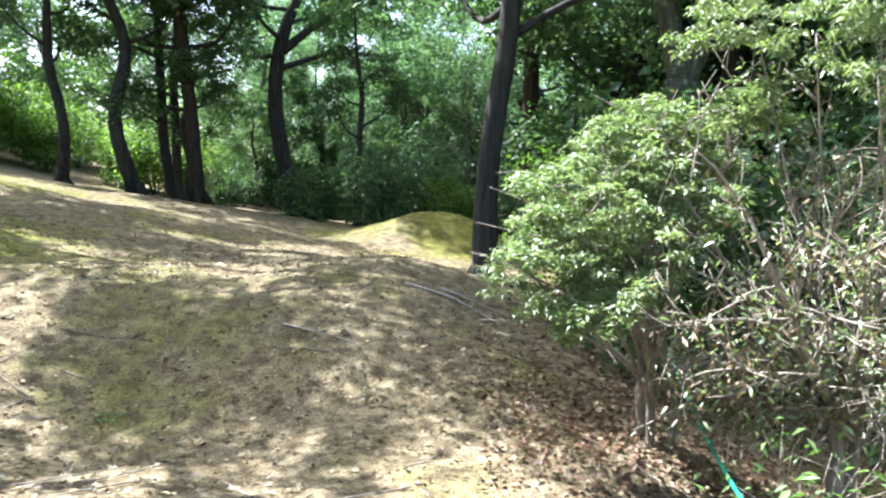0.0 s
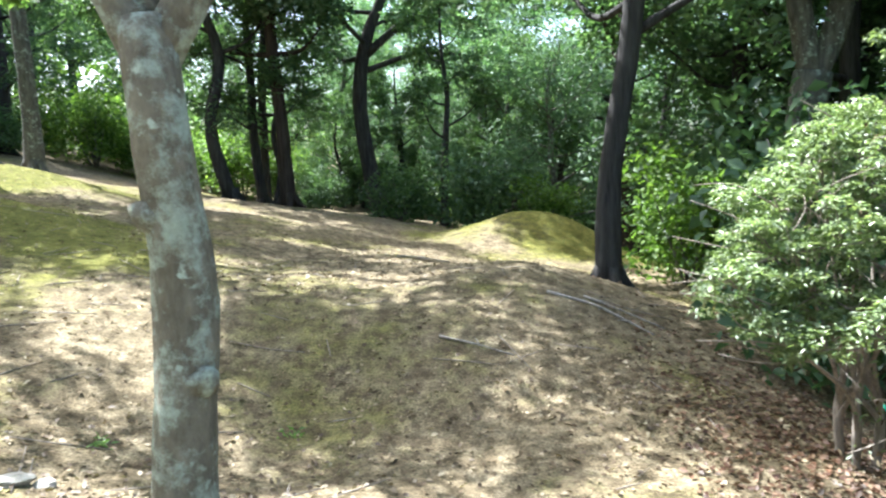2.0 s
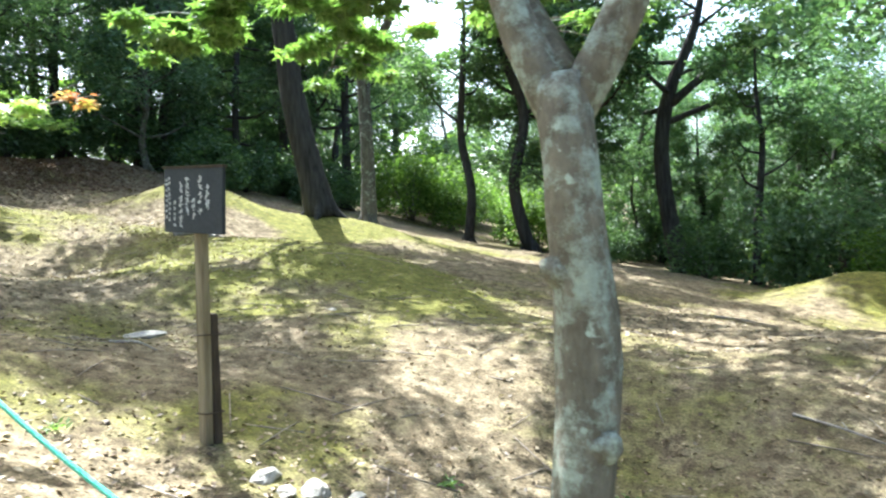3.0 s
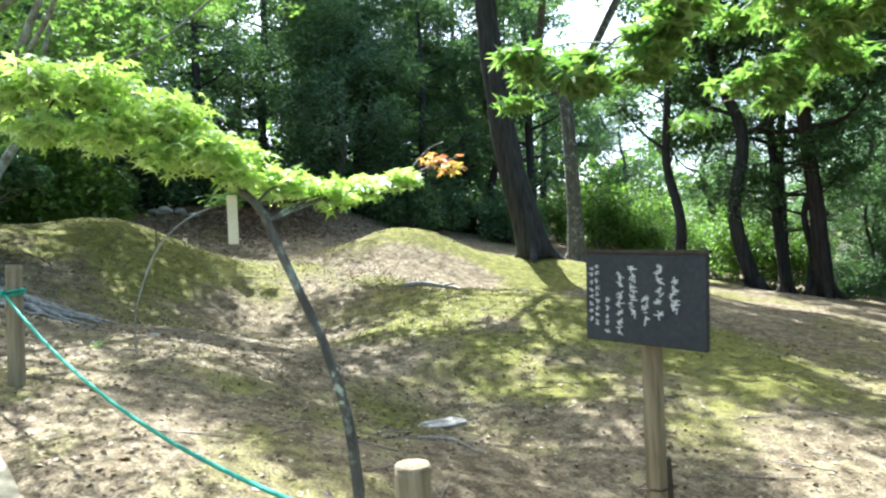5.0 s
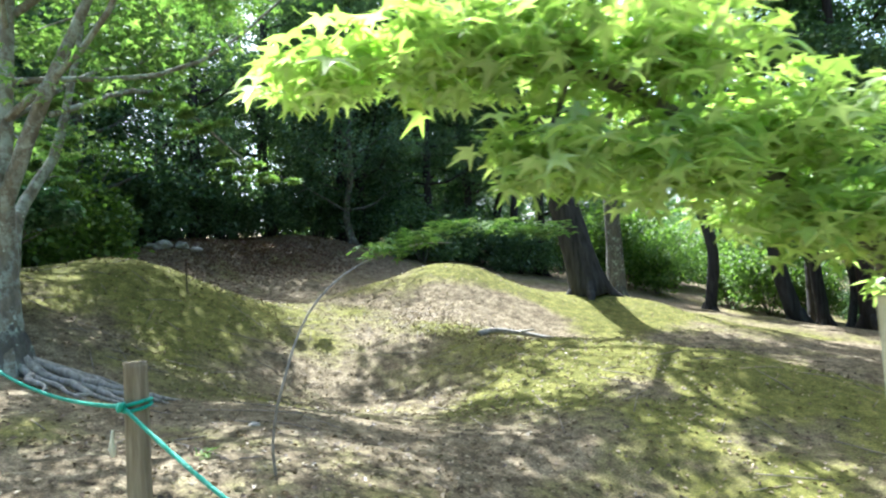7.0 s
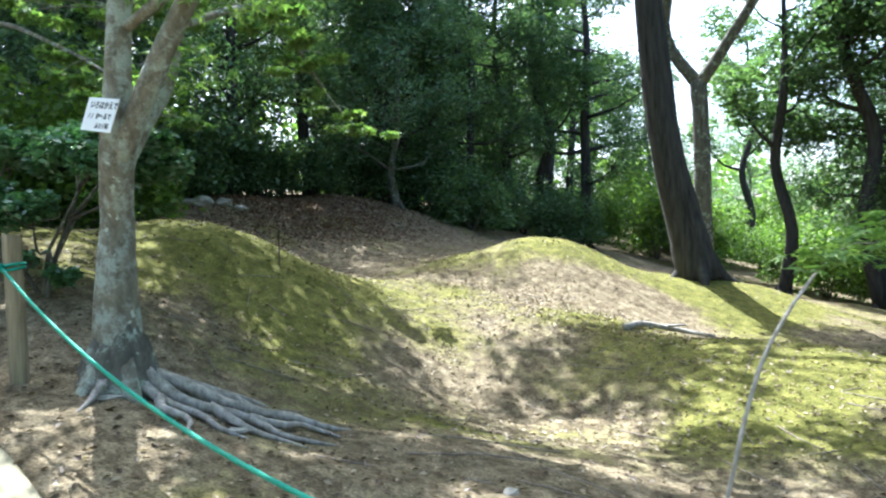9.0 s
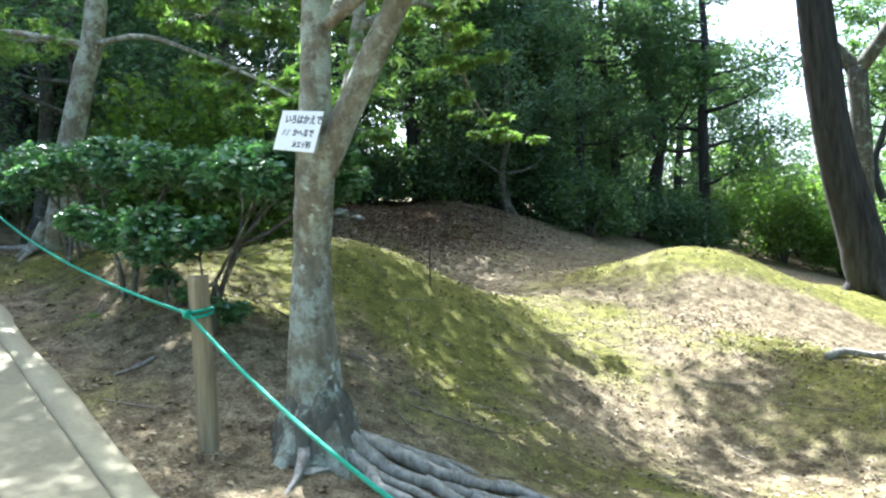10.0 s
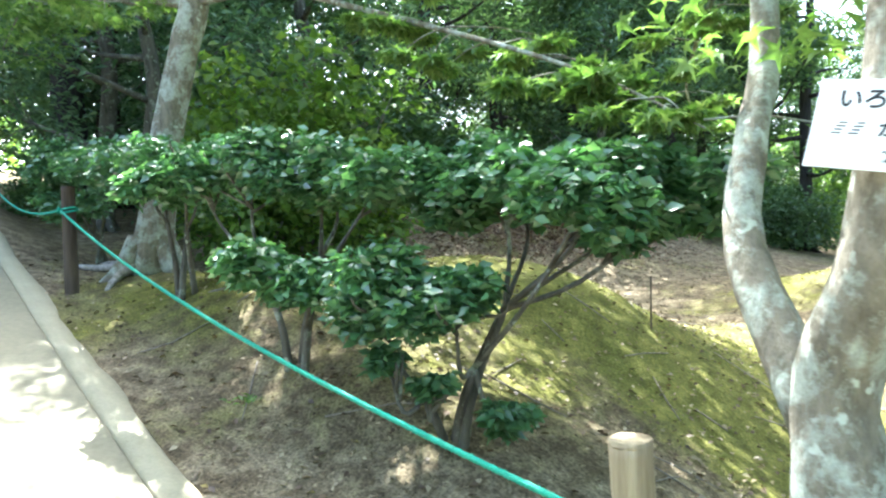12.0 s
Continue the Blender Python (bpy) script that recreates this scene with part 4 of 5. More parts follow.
def pale_bush():
    rng = np.random.default_rng(51)
    bx, by = 1.25, 4.2
    o = np.array((bx, by, gz(bx, by)))
    ob = thing("bush", tuple(o), "domed bush of small pale green leaves on thin grey stems", "bush")
    tb = Tubes(51)
    tiers = np.array([(0.14, 3.63, 1.0), (0.34, 3.7, 1.19), (0.32, 3.45, 0.74), (0.43, 3.83, 1.41), (0.55, 3.57, 0.96), (0.71, 3.95, 1.63), (0.67, 3.61, 1.26), (0.7, 3.46, 0.9), (0.97, 4.06, 1.76), (0.91, 3.73, 1.46), (0.91, 3.59, 1.11), (1.27, 4.05, 1.7), (1.16, 3.71, 1.31), (1.53, 3.98, 1.85), (1.2, 4.4, 1.75), (0.8, 4.4, 1.5), (0.6, 4.2, 1.2), (1.5, 4.5, 1.6)]) - o + (0.16, 0, 0)
    for k, c in enumerate(tiers):
        foot = np.array([math.cos(k % 3 * 2.1), math.sin(k % 3 * 2.1), 0]) * 0.1
        mid = c * np.array([0.35, 0.35, 0.55]) + rng.normal(0, 0.05, 3)
        tb.add([foot + (0, 0, -0.1), foot * 1.2 + (0, 0, c[2] * 0.22), mid, c], [0.024, 0.018, 0.011, 0.005], 6, 0.08)
        for u in range(9):
            g = c + rng.normal(0, 0.17, 3) * np.array([1, 1, 0.6])
            q = mid + (c - mid) * rng.uniform(0.3, 1)
            tb.add([q, (q + g) / 2 + rng.normal(0, 0.03, 3), g], [0.006, 0.0045, 0.002], 4, sub=2)
    part_np("branchwork", *tb.get(), M_TWIG, ob, "thin grey stems", smooth=True)
    sprays = in_clumps(rng, tiers, np.full(len(tiers), 0.26), 420, 0.7, 0.35)
    C = in_clumps(rng, sprays, rng.uniform(0.05, 0.12, len(sprays)), 29000, 0.4, 0.1)
    part_np("foliage", *leaves(rng, C, 0.042, SLIM, 0.2, 0.72), L_BUSH, ob, "small pale green leaves")

    o = np.array((1.86, 3.2, gz(1.86, 3.2)))
    ob = thing("bush", tuple(o), "straggling bush of bare grey twigs with few withered leaves", "bush")
    tb = Tubes(52)
    crotch = np.array((0.05, 0.15, 0.62))
    tb.add([(-0.03, -0.02, -0.1), (-0.02, 0.02, 0.2), (0.03, 0.1, 0.42), crotch], [0.05, 0.042, 0.037, 0.03], 9, 0.1)
    tb.add([(0.12, 0.1, -0.1), (0.16, 0.18, 0.3), (0.3, 0.3, 0.8), (0.42, 0.4, 1.5)], [0.04, 0.032, 0.022, 0.01], 8, 0.1)
    tips = []
    for k in range(34):
        a = rng.uniform(1.4, 5.6) if k % 4 else rng.uniform(-0.8, 1.2)
        r = rng.uniform(0.35, 1.0)
        e = crotch + np.array([math.cos(a) * r, math.sin(a) * r * 0.6, rng.uniform(0.0, 1.75) * (1.15 - 0.4 * r)])
        m = crotch + (e - crotch) * 0.5 + np.array([0, 0, 0.1]) + rng.normal(0, 0.07, 3)
        Q = tb.add([crotch + rng.normal(0, 0.015, 3), m, e], [0.022, 0.014, 0.007], 6, 0.08)
        for u in range(13):
            q = Q[rng.integers(2, len(Q))]
            v = (e - m) * rng.uniform(0.2, 0.6) + rng.normal(0, 0.13, 3)
            g = q + v
            tb.add([q, (q + g) / 2 + rng.normal(0, 0.03, 3), g], [0.007, 0.005, 0.0025], 4, sub=2)
            tips += [g, (q + g) / 2]
            for w in range(2):
                h = q + v * rng.uniform(0.3, 1)
                tb.add([h, h + v * 0.25 + rng.normal(0, 0.06, 3)], [0.004, 0.002], 3)
    crown = np.array([(1.45, 4.1, 2.3), (1.7, 4.0, 2.36), (1.9, 3.7, 2.2), (2.15, 3.55, 2.25), (2.05, 3.4, 1.95), (2.4, 3.5, 1.5), (2.5, 3.7, 2.0)]) - o
    for c in crown:
        m = crotch + (c - crotch) * 0.55 + rng.normal(0, 0.08, 3)
        Q = tb.add([crotch, m + (0.1, 0.05, 0), c], [0.014, 0.009, 0.004], 6, 0.08)
        for u in range(16):
            q = Q[rng.integers(2, len(Q))]
            g = q + rng.normal(0, 0.16, 3) + (0, 0, 0.06)
            tb.add([q, (q + g) / 2 + rng.normal(0, 0.02, 3), g], [0.006, 0.004, 0.002], 4, sub=2)
            tips.append(g)
    part_np("branchwork", *tb.get(), M_TWIG, ob, "tangle of bare grey twigs", smooth=True)
    tips = np.array(tips)
    C = tips[rng.integers(0, len(tips), 5200)] + rng.normal(0, 0.05, (5200, 3))
    C = np.concatenate([C, in_clumps(rng, in_clumps(rng, crown, np.full(len(crown), 0.3), 90, 0.7, 0.2), np.full(90, 0.09), 5000, 0.5, 0.1)])
    part_np("foliage", *leaves(rng, C, 0.045, SLIM, 0.55, 0.45), L_BUSH, ob, "sparse pale green leaves")
    C = tips[rng.integers(0, len(tips), 3600)] + rng.normal(0, 0.05, (3600, 3)) - (0, 0, 0.03)
    part_np("withered_leaves", *leaves(rng, C, 0.05, SLIM, 0.9, 0.3), M_LITTER, ob, "withered brown hanging leaves")
    for x, y, sz in ((1.5, 2.9, 1.0), (1.75, 2.75, 0.7)):
        o = np.array((x, y, gz(x, y)))
        ob = thing("seedling", tuple(o), "low seedling with bright green leaves under the bush", "plant", "seedlings under the bush")
        tb = Tubes(53)
        tips = twiggy(tb, rng, np.zeros(3), 5, 0.2 * sz, 0.32 * sz, 4)
        part_np("stem", *tb.get(), M_TWIG, ob, smooth=True)
        C = tips[rng.integers(0, len(tips), 150)] + rng.normal(0, 0.05, (150, 3))
        part_np("foliage", *leaves(rng, C, 0.07, SLIM, 0.2, 0.7), L_MAPLE, ob)


pale_bush()


# ---- clipped evergreen shrubs ----
def clipped(at, pads, seed, n, label):
    rng = np.random.default_rng(seed)
    o = np.array((*at, gz(*at)))
    ob = thing("clipped_shrub", tuple(o), label, "shrub", "clipped shrubs by the path")
    tb = Tubes(seed)
    cs, rs = [], []
    E = np.array([p[:3] for p in pads]) - o
    order = np.argsort(np.arctan2(E[:, 1], E[:, 0]))
    stems = np.array_split(order, 4 if len(pads) > 8 else 3)
    for group in stems:
        a = rng.uniform(0, 6.28)
        foot = np.array([math.cos(a) * 0.07, math.sin(a) * 0.07, -0.06])
        fork = E[group].mean(axis=0) * np.array([0.4, 0.4, 0.55]) + rng.normal(0, 0.03, 3)
        tb.add([foot, foot * 0.6 + fork * np.array([0.3, 0.3, 0.45]), fork], [0.026, 0.021, 0.017], 8, 0.08)
        for g in group:
            e, r = E[g], pads[g][3]
            m = fork + (e - fork) * 0.55 + rng.normal(0, 0.05, 3) - (0, 0, 0.05)
            tb.add([fork, m, e], [0.014, 0.01, 0.005], 6, 0.08)
            for k in range(6):
                h = e + rng.normal(0, 0.4, 3) * r * np.array([1, 1, 0.4])
                tb.add([m + (e - m) * rng.uniform(0.2, 0.9), (m + h) / 2 * 0.3 + h * 0.7, h], [0.01, 0.007, 0.003], 5, sub=2)
    for e, (px, py, pz, r) in zip(E, pads):
        for k in range(7):
            cs.append(e + rng.normal(0, 0.5, 3) * r * np.array([1, 0.8, 0.38]))
            rs.append(r * rng.uniform(0.35, 0.6))
    V, F = tb.get()
    part_np("stem", V, F, M_BARK_GREY, ob, "brown branching stems", smooth=True)
    C = in_clumps(rng, cs, rs, int(n * 1.5), 0.75, 0.35)
    V, F = leaves(rng, C, 0.06, LEAF, 0.15, 0.55)
    part_np("foliage", V, F, L_CAM, ob, "glossy dark green leaves")


clipped((-13.8, 2.72), [(-13.1, 2.9, 3.66, 0.33), (-12.95, 3.2, 3.58, 0.3), (-13.35, 3.2, 3.68, 0.36), (-13.6, 2.92, 3.7, 0.33), (-13.8, 3.2, 3.72, 0.34), (-13.2, 3.45, 3.6, 0.3), (-13.9, 2.42, 3.28, 0.33), (-13.62, 2.62, 3.24, 0.25), (-13.78, 2.62, 2.86, 0.11), (-13.52, 2.82, 2.74, 0.12), (-13.95, 2.52, 2.98, 0.1)], 61, 20000, "clipped evergreen shrub with glossy leaves in flat tiers")
clipped((-14.85, 2.66), [(-14.2, 2.75, 3.8, 0.32), (-14.7, 2.72, 3.86, 0.35), (-15.2, 2.6, 3.92, 0.37), (-15.55, 2.42, 3.92, 0.3), (-15.0, 3.0, 3.86, 0.34), (-14.45, 2.28, 3.32, 0.29), (-14.75, 2.36, 3.3, 0.24)], 62, 12500, "clipped evergreen shrub with an open base")
clipped((-16.5, 2.75), [(-16.0, 2.55, 4.0, 0.36), (-16.5, 2.6, 4.06, 0.4), (-17.0, 2.62, 4.15, 0.4), (-16.6, 2.9, 3.95, 0.36)], 63, 5500, "clipped evergreen shrub in front of a leaning maple")
clipped((-18.9, 2.95), [(-18.4, 2.8, 4.3, 0.42), (-18.9, 2.85, 4.4, 0.45), (-19.5, 2.9, 4.45, 0.45), (-18.9, 2.7, 3.95, 0.4)], 64, 5000, "clipped evergreen shrub at the far end of the row")


# ---- small staked maple reaching over the rope ----
def small_maple():
    rng = np.random.default_rng(71)
    bx, by = -5.17, 1.96
    o = np.array((bx, by, gz(bx, by) - 0.04))
    ob = thing("small_maple", tuple(o), "slender young maple with a low arching branch of bright leaves", "tree")
    tb = Tubes(71)
    w = lambda *ps: [tuple(np.array(p) - o) for p in ps]
    stem = tb.add(w(tuple(o), (-5.19, 1.93, 1.4), (-5.24, 1.88, 1.74), (-5.34, 1.84, 1.98), (-5.42, 1.78, 2.22), (-5.47, 1.755, 2.34), (-5.58, 1.72, 2.44), (-5.75, 1.5, 2.66), (-5.95, 1.2, 2.82), (-6.15, 0.95, 2.84)), [0.026, 0.021, 0.019, 0.018, 0.018, 0.017, 0.016, 0.014, 0.01, 0.005], 9, 0.1)
    main = [(-5.55, 1.6, 2.58), (-5.7, 1.5, 2.72), (-5.85, 1.3, 2.84), (-5.98, 1.15, 2.86), (-6.1, 1.02, 2.84), (-6.22, 0.9, 2.82), (-5.62, 1.75, 2.56), (-5.5, 1.9, 2.45), (-5.45, 2.1, 2.42), (-5.45, 2.3, 2.45), (-5.42, 2.5, 2.5), (-5.8, 1.75, 2.62), (-6.05, 1.45, 2.72), (-5.68, 1.52, 2.56), (-5.84, 1.32, 2.66), (-5.97, 1.14, 2.68), (-5.52, 1.68, 2.48)]
    for p in main:
        q = np.array(p) - o
        near = stem[np.argmin(np.linalg.norm(stem - q + (0, 0, 0.06), axis=1))]
        tb.add([near, (near + q) / 2 + (0, 0, 0.02), q], [0.007, 0.005, 0.003], 5)
    tb.add(w((-5.55, 1.8, 2.38), (-5.45, 2.2, 2.4), (-5.43, 2.75, 2.58), (-5.42, 3.0, 2.66)), [0.013, 0.01, 0.006, 0.003], 6)
    tb.add(w((-5.437, 2.55, 2.515), (-5.5, 2.8, 2.68), (-5.52, 2.95, 2.74)), [0.004, 0.003, 0.002], 4)
    V, F = tb.get()
    part_np("trunk", V, F, M_BARK_GREY, ob, smooth=True)
    C = in_clumps(rng, np.array(main) - o, np.array([0.16, 0.2, 0.2, 0.18, 0.16, 0.12, 0.17, 0.16, 0.14, 0.13, 0.11, 0.16, 0.16, 0.15, 0.16, 0.14, 0.12]), 4600, 0.55, 0.1)
    V, F = leaves(rng, C, 0.048, PALM, 0.5, 0.7)
    part_np("foliage", V, F, L_MAPLE_SUNLIT, ob, "lobed leaves coloured bright yellow-green as if in full sun")
    C = in_clumps(rng, np.array([(-5.44, 2.78, 2.62), (-5.42, 2.9, 2.6)]) - o, 0.08, 45, 0.7, 0.1)
    V, F = leaves(rng, C, 0.055, PALM, 0.35, 0.7)
    part_np("turning_leaves", V, F, L_MAPLE_RED, ob, "red and orange leaves at the branch tip")


small_maple()


def rounded_box(sx, sy, sz, bev):
    bm = bmesh.new()
    bmesh.ops.create_cube(bm, size=1)
    bmesh.ops.scale(bm, vec=(sx, sy, sz), verts=bm.verts)
    if bev:
        bmesh.ops.bevel(bm, geom=bm.edges[:], offset=bev, segments=2, affect="EDGES")
    return bm


# the pale tag that hangs from the small maple
tag = thing("plant_tag", (-5.6, 1.71, 2.21), "narrow pale blank plant tag hung from the maple branch", "plant tag", rot=40)
bm = rounded_box(0.042, 0.007, 0.2, 0.002)
bmesh.ops.translate(bm, vec=(0, 0, 0.1), verts=bm.verts)
part("plate", bm, M_TAG, tag)
tb = Tubes(1)
tb.add([(0, 0, 0.19), (0.004, 0.004, 0.215), (0.012, 0.01, 0.235)], 0.002, 5)
part_np("tie", *tb.get(), M_POST_DARK, tag, "thin wire tie")


# arching sapling
def sapling():
    rng = np.random.default_rng(81)
    o = np.array((-8.77, 2.72, gz(-8.77, 2.72) - 0.02))
    ob = thing("sapling", tuple(o), "thin arching sapling with a small spray of leaves", "sapling")
    tb = Tubes(81)
    tb.add([tuple(np.array(p) - o) for p in (tuple(o), (-8.73, 2.68, 1.67), (-8.64, 2.69, 1.97), (-8.56, 2.85, 2.39), (-8.46, 3.15, 2.65), (-8.38, 3.66, 2.79), (-8.3, 3.96, 2.8))], [0.009, 0.0082, 0.0075, 0.007, 0.0064, 0.005, 0.003], 7, 0.14)
    V, F = tb.get()
    part_np("stem", V, F, M_ROOT, ob, smooth=True)
    C = in_clumps(rng, np.array([(-8.2, 3.5, 2.82), (-8.15, 3.8, 2.9), (-7.85, 3.9, 2.86), (-7.6, 4.0, 2.82), (-8.35, 3.35, 2.76)]) - o, 0.24, 420, 0.3, 0.1)
    V, F = leaves(rng, C, 0.065, PALM, 0.2, 0.85)
    part_np("foliage", V, F, L_MAPLE, ob)


sapling()


# ---- rope fence ----
POSTS = [(-0.5, 1.15), (-4.57, 1.6), (-8.45, 1.74), (-12.48, 2.08), (-17.6, 2.3), (-22.3, 2.62)]
TIES = []


def fence_post(x, y, h, r, mat, label, lean=(0.0, 0.0), drop=0.19):
    z = gz(x, y)
    ob = thing("rope_post", (x, y, z), label, "post", "rope fence posts")
    tb = Tubes(int(abs(x) * 10))
    top = np.array([lean[0], lean[1], h])
    tb.add([(0, 0, -0.2), top * 0.5, top * 0.96, top * 0.985], [r * 1.03, r, r * 0.98, r * 0.98], 18, 0.02)
    tb.add([top * 0.985, top * 0.992, top], [r * 0.98, r * 0.96, r * 0.84], 18, 0.01, sub=1)
    shaft = part_np("post", *tb.get(), mat, ob, smooth=True)
    t = top * (1 - drop / h)
    tb = Tubes(2)
    for k, dz in enumerate((-0.012, 0.006)):
        ring = [(t[0] + math.cos(a) * (r + 0.009), t[1] + math.sin(a) * (r + 0.009), t[2] + dz + 0.012 * math.sin(a + k)) for a in np.linspace(0, 6.283, 19)]
        tb.add(ring, 0.009, 6, sub=1)
    tb.add([(t[0] + 0.0, t[1] - r - 0.005, t[2]), (t[0] + 0.03, t[1] - r - 0.028, t[2] + 0.012), (t[0] + 0.0, t[1] - r - 0.03, t[2] - 0.014), (t[0] - 0.03, t[1] - r - 0.015, t[2] + 0.008)], 0.012, 7)
    part_np("knot", *tb.get(), M_ROPE, shaft, "knotted green rope")
    TIES.append(np.array([x + t[0], y + t[1] - r - 0.014, z + t[2]]))


for (x, y), h, m, lb, ln in zip(POSTS, (0.72, 0.77, 0.82, 0.88, 0.85, 0.8), (M_POST, M_POST, M_POST, M_POST, M_POST_DARK, M_POST),
                                ("weathered round wooden post holding a green rope",) * 4 + ("dark brown wooden post holding a green rope", "weathered round wooden post holding a green rope"),
                                ((0, 0), (0.03, 0), (-0.03, 0.02), (-0.02, -0.02), (0, 0), (0, 0))):
    fence_post(x, y, h, 0.052, m, lb, ln)


def rope(a, b, sag, seed):
    n = 40
    f = np.linspace(0, 1, n)[:, None]
    P = a * (1 - f) + b * f
    P[:, 2] -= (4 * sag * f * (1 - f))[:, 0]
    ob = new("rope")
    ob.matrix_basis = pose(*a)
    tagged(ob, "twisted bright green rope slung between posts", "rope", "rope fence lengths")
    P = P - a
    T = np.gradient(P, axis=0)
    T /= np.linalg.norm(T, axis=1)[:, None]
    L = np.linalg.norm(b - a)
    m = int(L * 90)
    u = np.linspace(0, n - 1, m)
    Q = np.stack([np.interp(u, np.arange(n), P[:, k]) for k in range(3)], 1)
    t = T[n // 2]
    s = np.cross(t, (0, 0, 1.0))
    s /= np.linalg.norm(s)
    w = np.cross(s, t)
    for k in range(3):
        ph = np.linspace(0, L / 0.045 * 2 * np.pi, m) + k * 2.094
        S = Q + np.outer(np.cos(ph), s) * 0.0052 + np.outer(np.sin(ph), w) * 0.0052
        tb = Tubes(seed)
        tb.add(S, 0.0058, 5, sub=1)
        part_np("strand", *tb.get(), M_ROPE, ob, smooth=True)


for k in range(len(TIES) - 1):
    rope(TIES[k], TIES[k + 1], (0.22, 0.21, 0.24, 0.12, 0.25)[k], 90 + k)
TIES.clear()
fence_post(0.82, 1.25, 0.62, 0.05, M_POST, "short weathered post holding a green rope")
fence_post(1.98, 6.7, 0.85, 0.05, M_POST, "weathered post with a rope behind the bush")
rope(TIES[0], TIES[1], 0.3, 99)

# frayed rope end that hangs under a knot
tb = Tubes(14)
tb.add([(0, 0, 0.12), (0.003, -0.006, 0.08), (0.0, -0.004, 0.04), (-0.002, 0, 0.0)], [0.005, 0.008, 0.016, 0.008], 8, 0.1)
tuft = part_np("rope_end", *tb.get(), M_TAG, None, smooth=True)
tuft.matrix_basis = pose(-8.53, 1.67, 1.84)
tagged(tuft, "pale frayed rope end hanging under a post knot", "rope end")


# ---- black sign board on a post ----
def sign_board():
    x, y = -4.46, 2.87
    z = gz(x, y)
    ob = thing("sign_board", (x, y, z), "black sign board with white brush writing on a wooden post", "sign", rot=-6)
    top = 2.06 - z
    bm = rounded_box(0.075, 0.05, top, 0.006)
    bmesh.ops.translate(bm, vec=(0.05, 0.0, top / 2 - 0.05), verts=bm.verts)
    for v in bm.verts:
        v.co.x += 0.05 * v.co.z / top
    part("post", bm, M_POST, ob, "squared weathered wooden post")
    bm = rounded_box(0.075, 0.055, 0.85, 0.006)
    bmesh.ops.translate(bm, vec=(0.06, 0.058, 0.32), verts=bm.verts)
    part("brace", bm, M_POST_DARK, ob, "dark stake bound to the post")
    for dz in (0.62, 0.16):
        tb = Tubes(4)
        tb.add([(0.0, -0.03, dz), (0.11, -0.03, dz + 0.01), (0.11, 0.09, dz), (0.0, 0.09, dz + 0.01), (0.0, -0.03, dz)], 0.004, 5, sub=1)
        part_np("binding", *tb.get(), M_POST_DARK, ob, "wire binding")
    bm = rounded_box(0.55, 0.022, 0.375, 0.004)
    bmesh.ops.translate(bm, vec=(0.09, -0.04, top - 0.17), verts=bm.verts)
    bmesh.ops.rotate(bm, cent=(0.09, -0.04, top - 0.17), matrix=Matrix.Rotation(radians(3.5), 3, "Y"), verts=bm.verts)
    board = part("board", bm, M_BOARD, ob, "black painted board")
    bm = rounded_box(0.57, 0.034, 0.014, 0.003)
    bmesh.ops.translate(bm, vec=(0.09, -0.04, top + 0.024), verts=bm.verts)
    bmesh.ops.rotate(bm, cent=(0.09, -0.04, top - 0.17), matrix=Matrix.Rotation(radians(3.5), 3, "Y"), verts=bm.verts)
    part("cap", bm, M_POST_DARK, ob, "thin wooden cap strip")
    rng = np.random.default_rng(6)
    # columns of brush writing that cannot be read: short strokes
    cols = [(-0.245, 0.02, 0.86, 8, 0.020), (-0.215, 0.0, 0.9, 9, 0.020), (-0.165, 0.48, 1.0, 5, 0.022), (-0.105, 0.12, 1.0, 7, 0.032), (-0.045, 0.02, 0.72, 6, 0.036), (0.015, 0.38, 0.85, 3, 0.034), (0.075, 0.0, 0.75, 5, 0.036), (0.14, 0.18, 0.62, 4, 0.036)]
    for cx, a, b, k, s in cols:
        bm = bmesh.new()
        for i in range(k):
            zz = 0.145 - 0.30 * (a + (b - a) * (i + 0.5) / k)
            for j in range(6):
                ang = rng.choice([0, 90, 0, 90, 45, -40]) + rng.uniform(-12, 12)
                m = Matrix.Translation((cx + rng.uniform(-0.35, 0.35) * s, -0.0535, zz + rng.uniform(-0.4, 0.4) * s)) @ Matrix.Rotation(radians(ang), 4, "Y") @ Matrix.Diagonal((s * rng.uniform(0.35, 0.9), 0.002, s * 0.12, 1))
                bmesh.ops.create_cube(bm, size=1, matrix=m)
        bmesh.ops.transform(bm, matrix=Matrix.Translation((0.09, 0, top - 0.17)) @ Matrix.Rotation(radians(3.5), 4, "Y"), verts=bm.verts)
        part("writing", bm, M_INK_WHITE, board, "column of white brush writing")


sign_board()


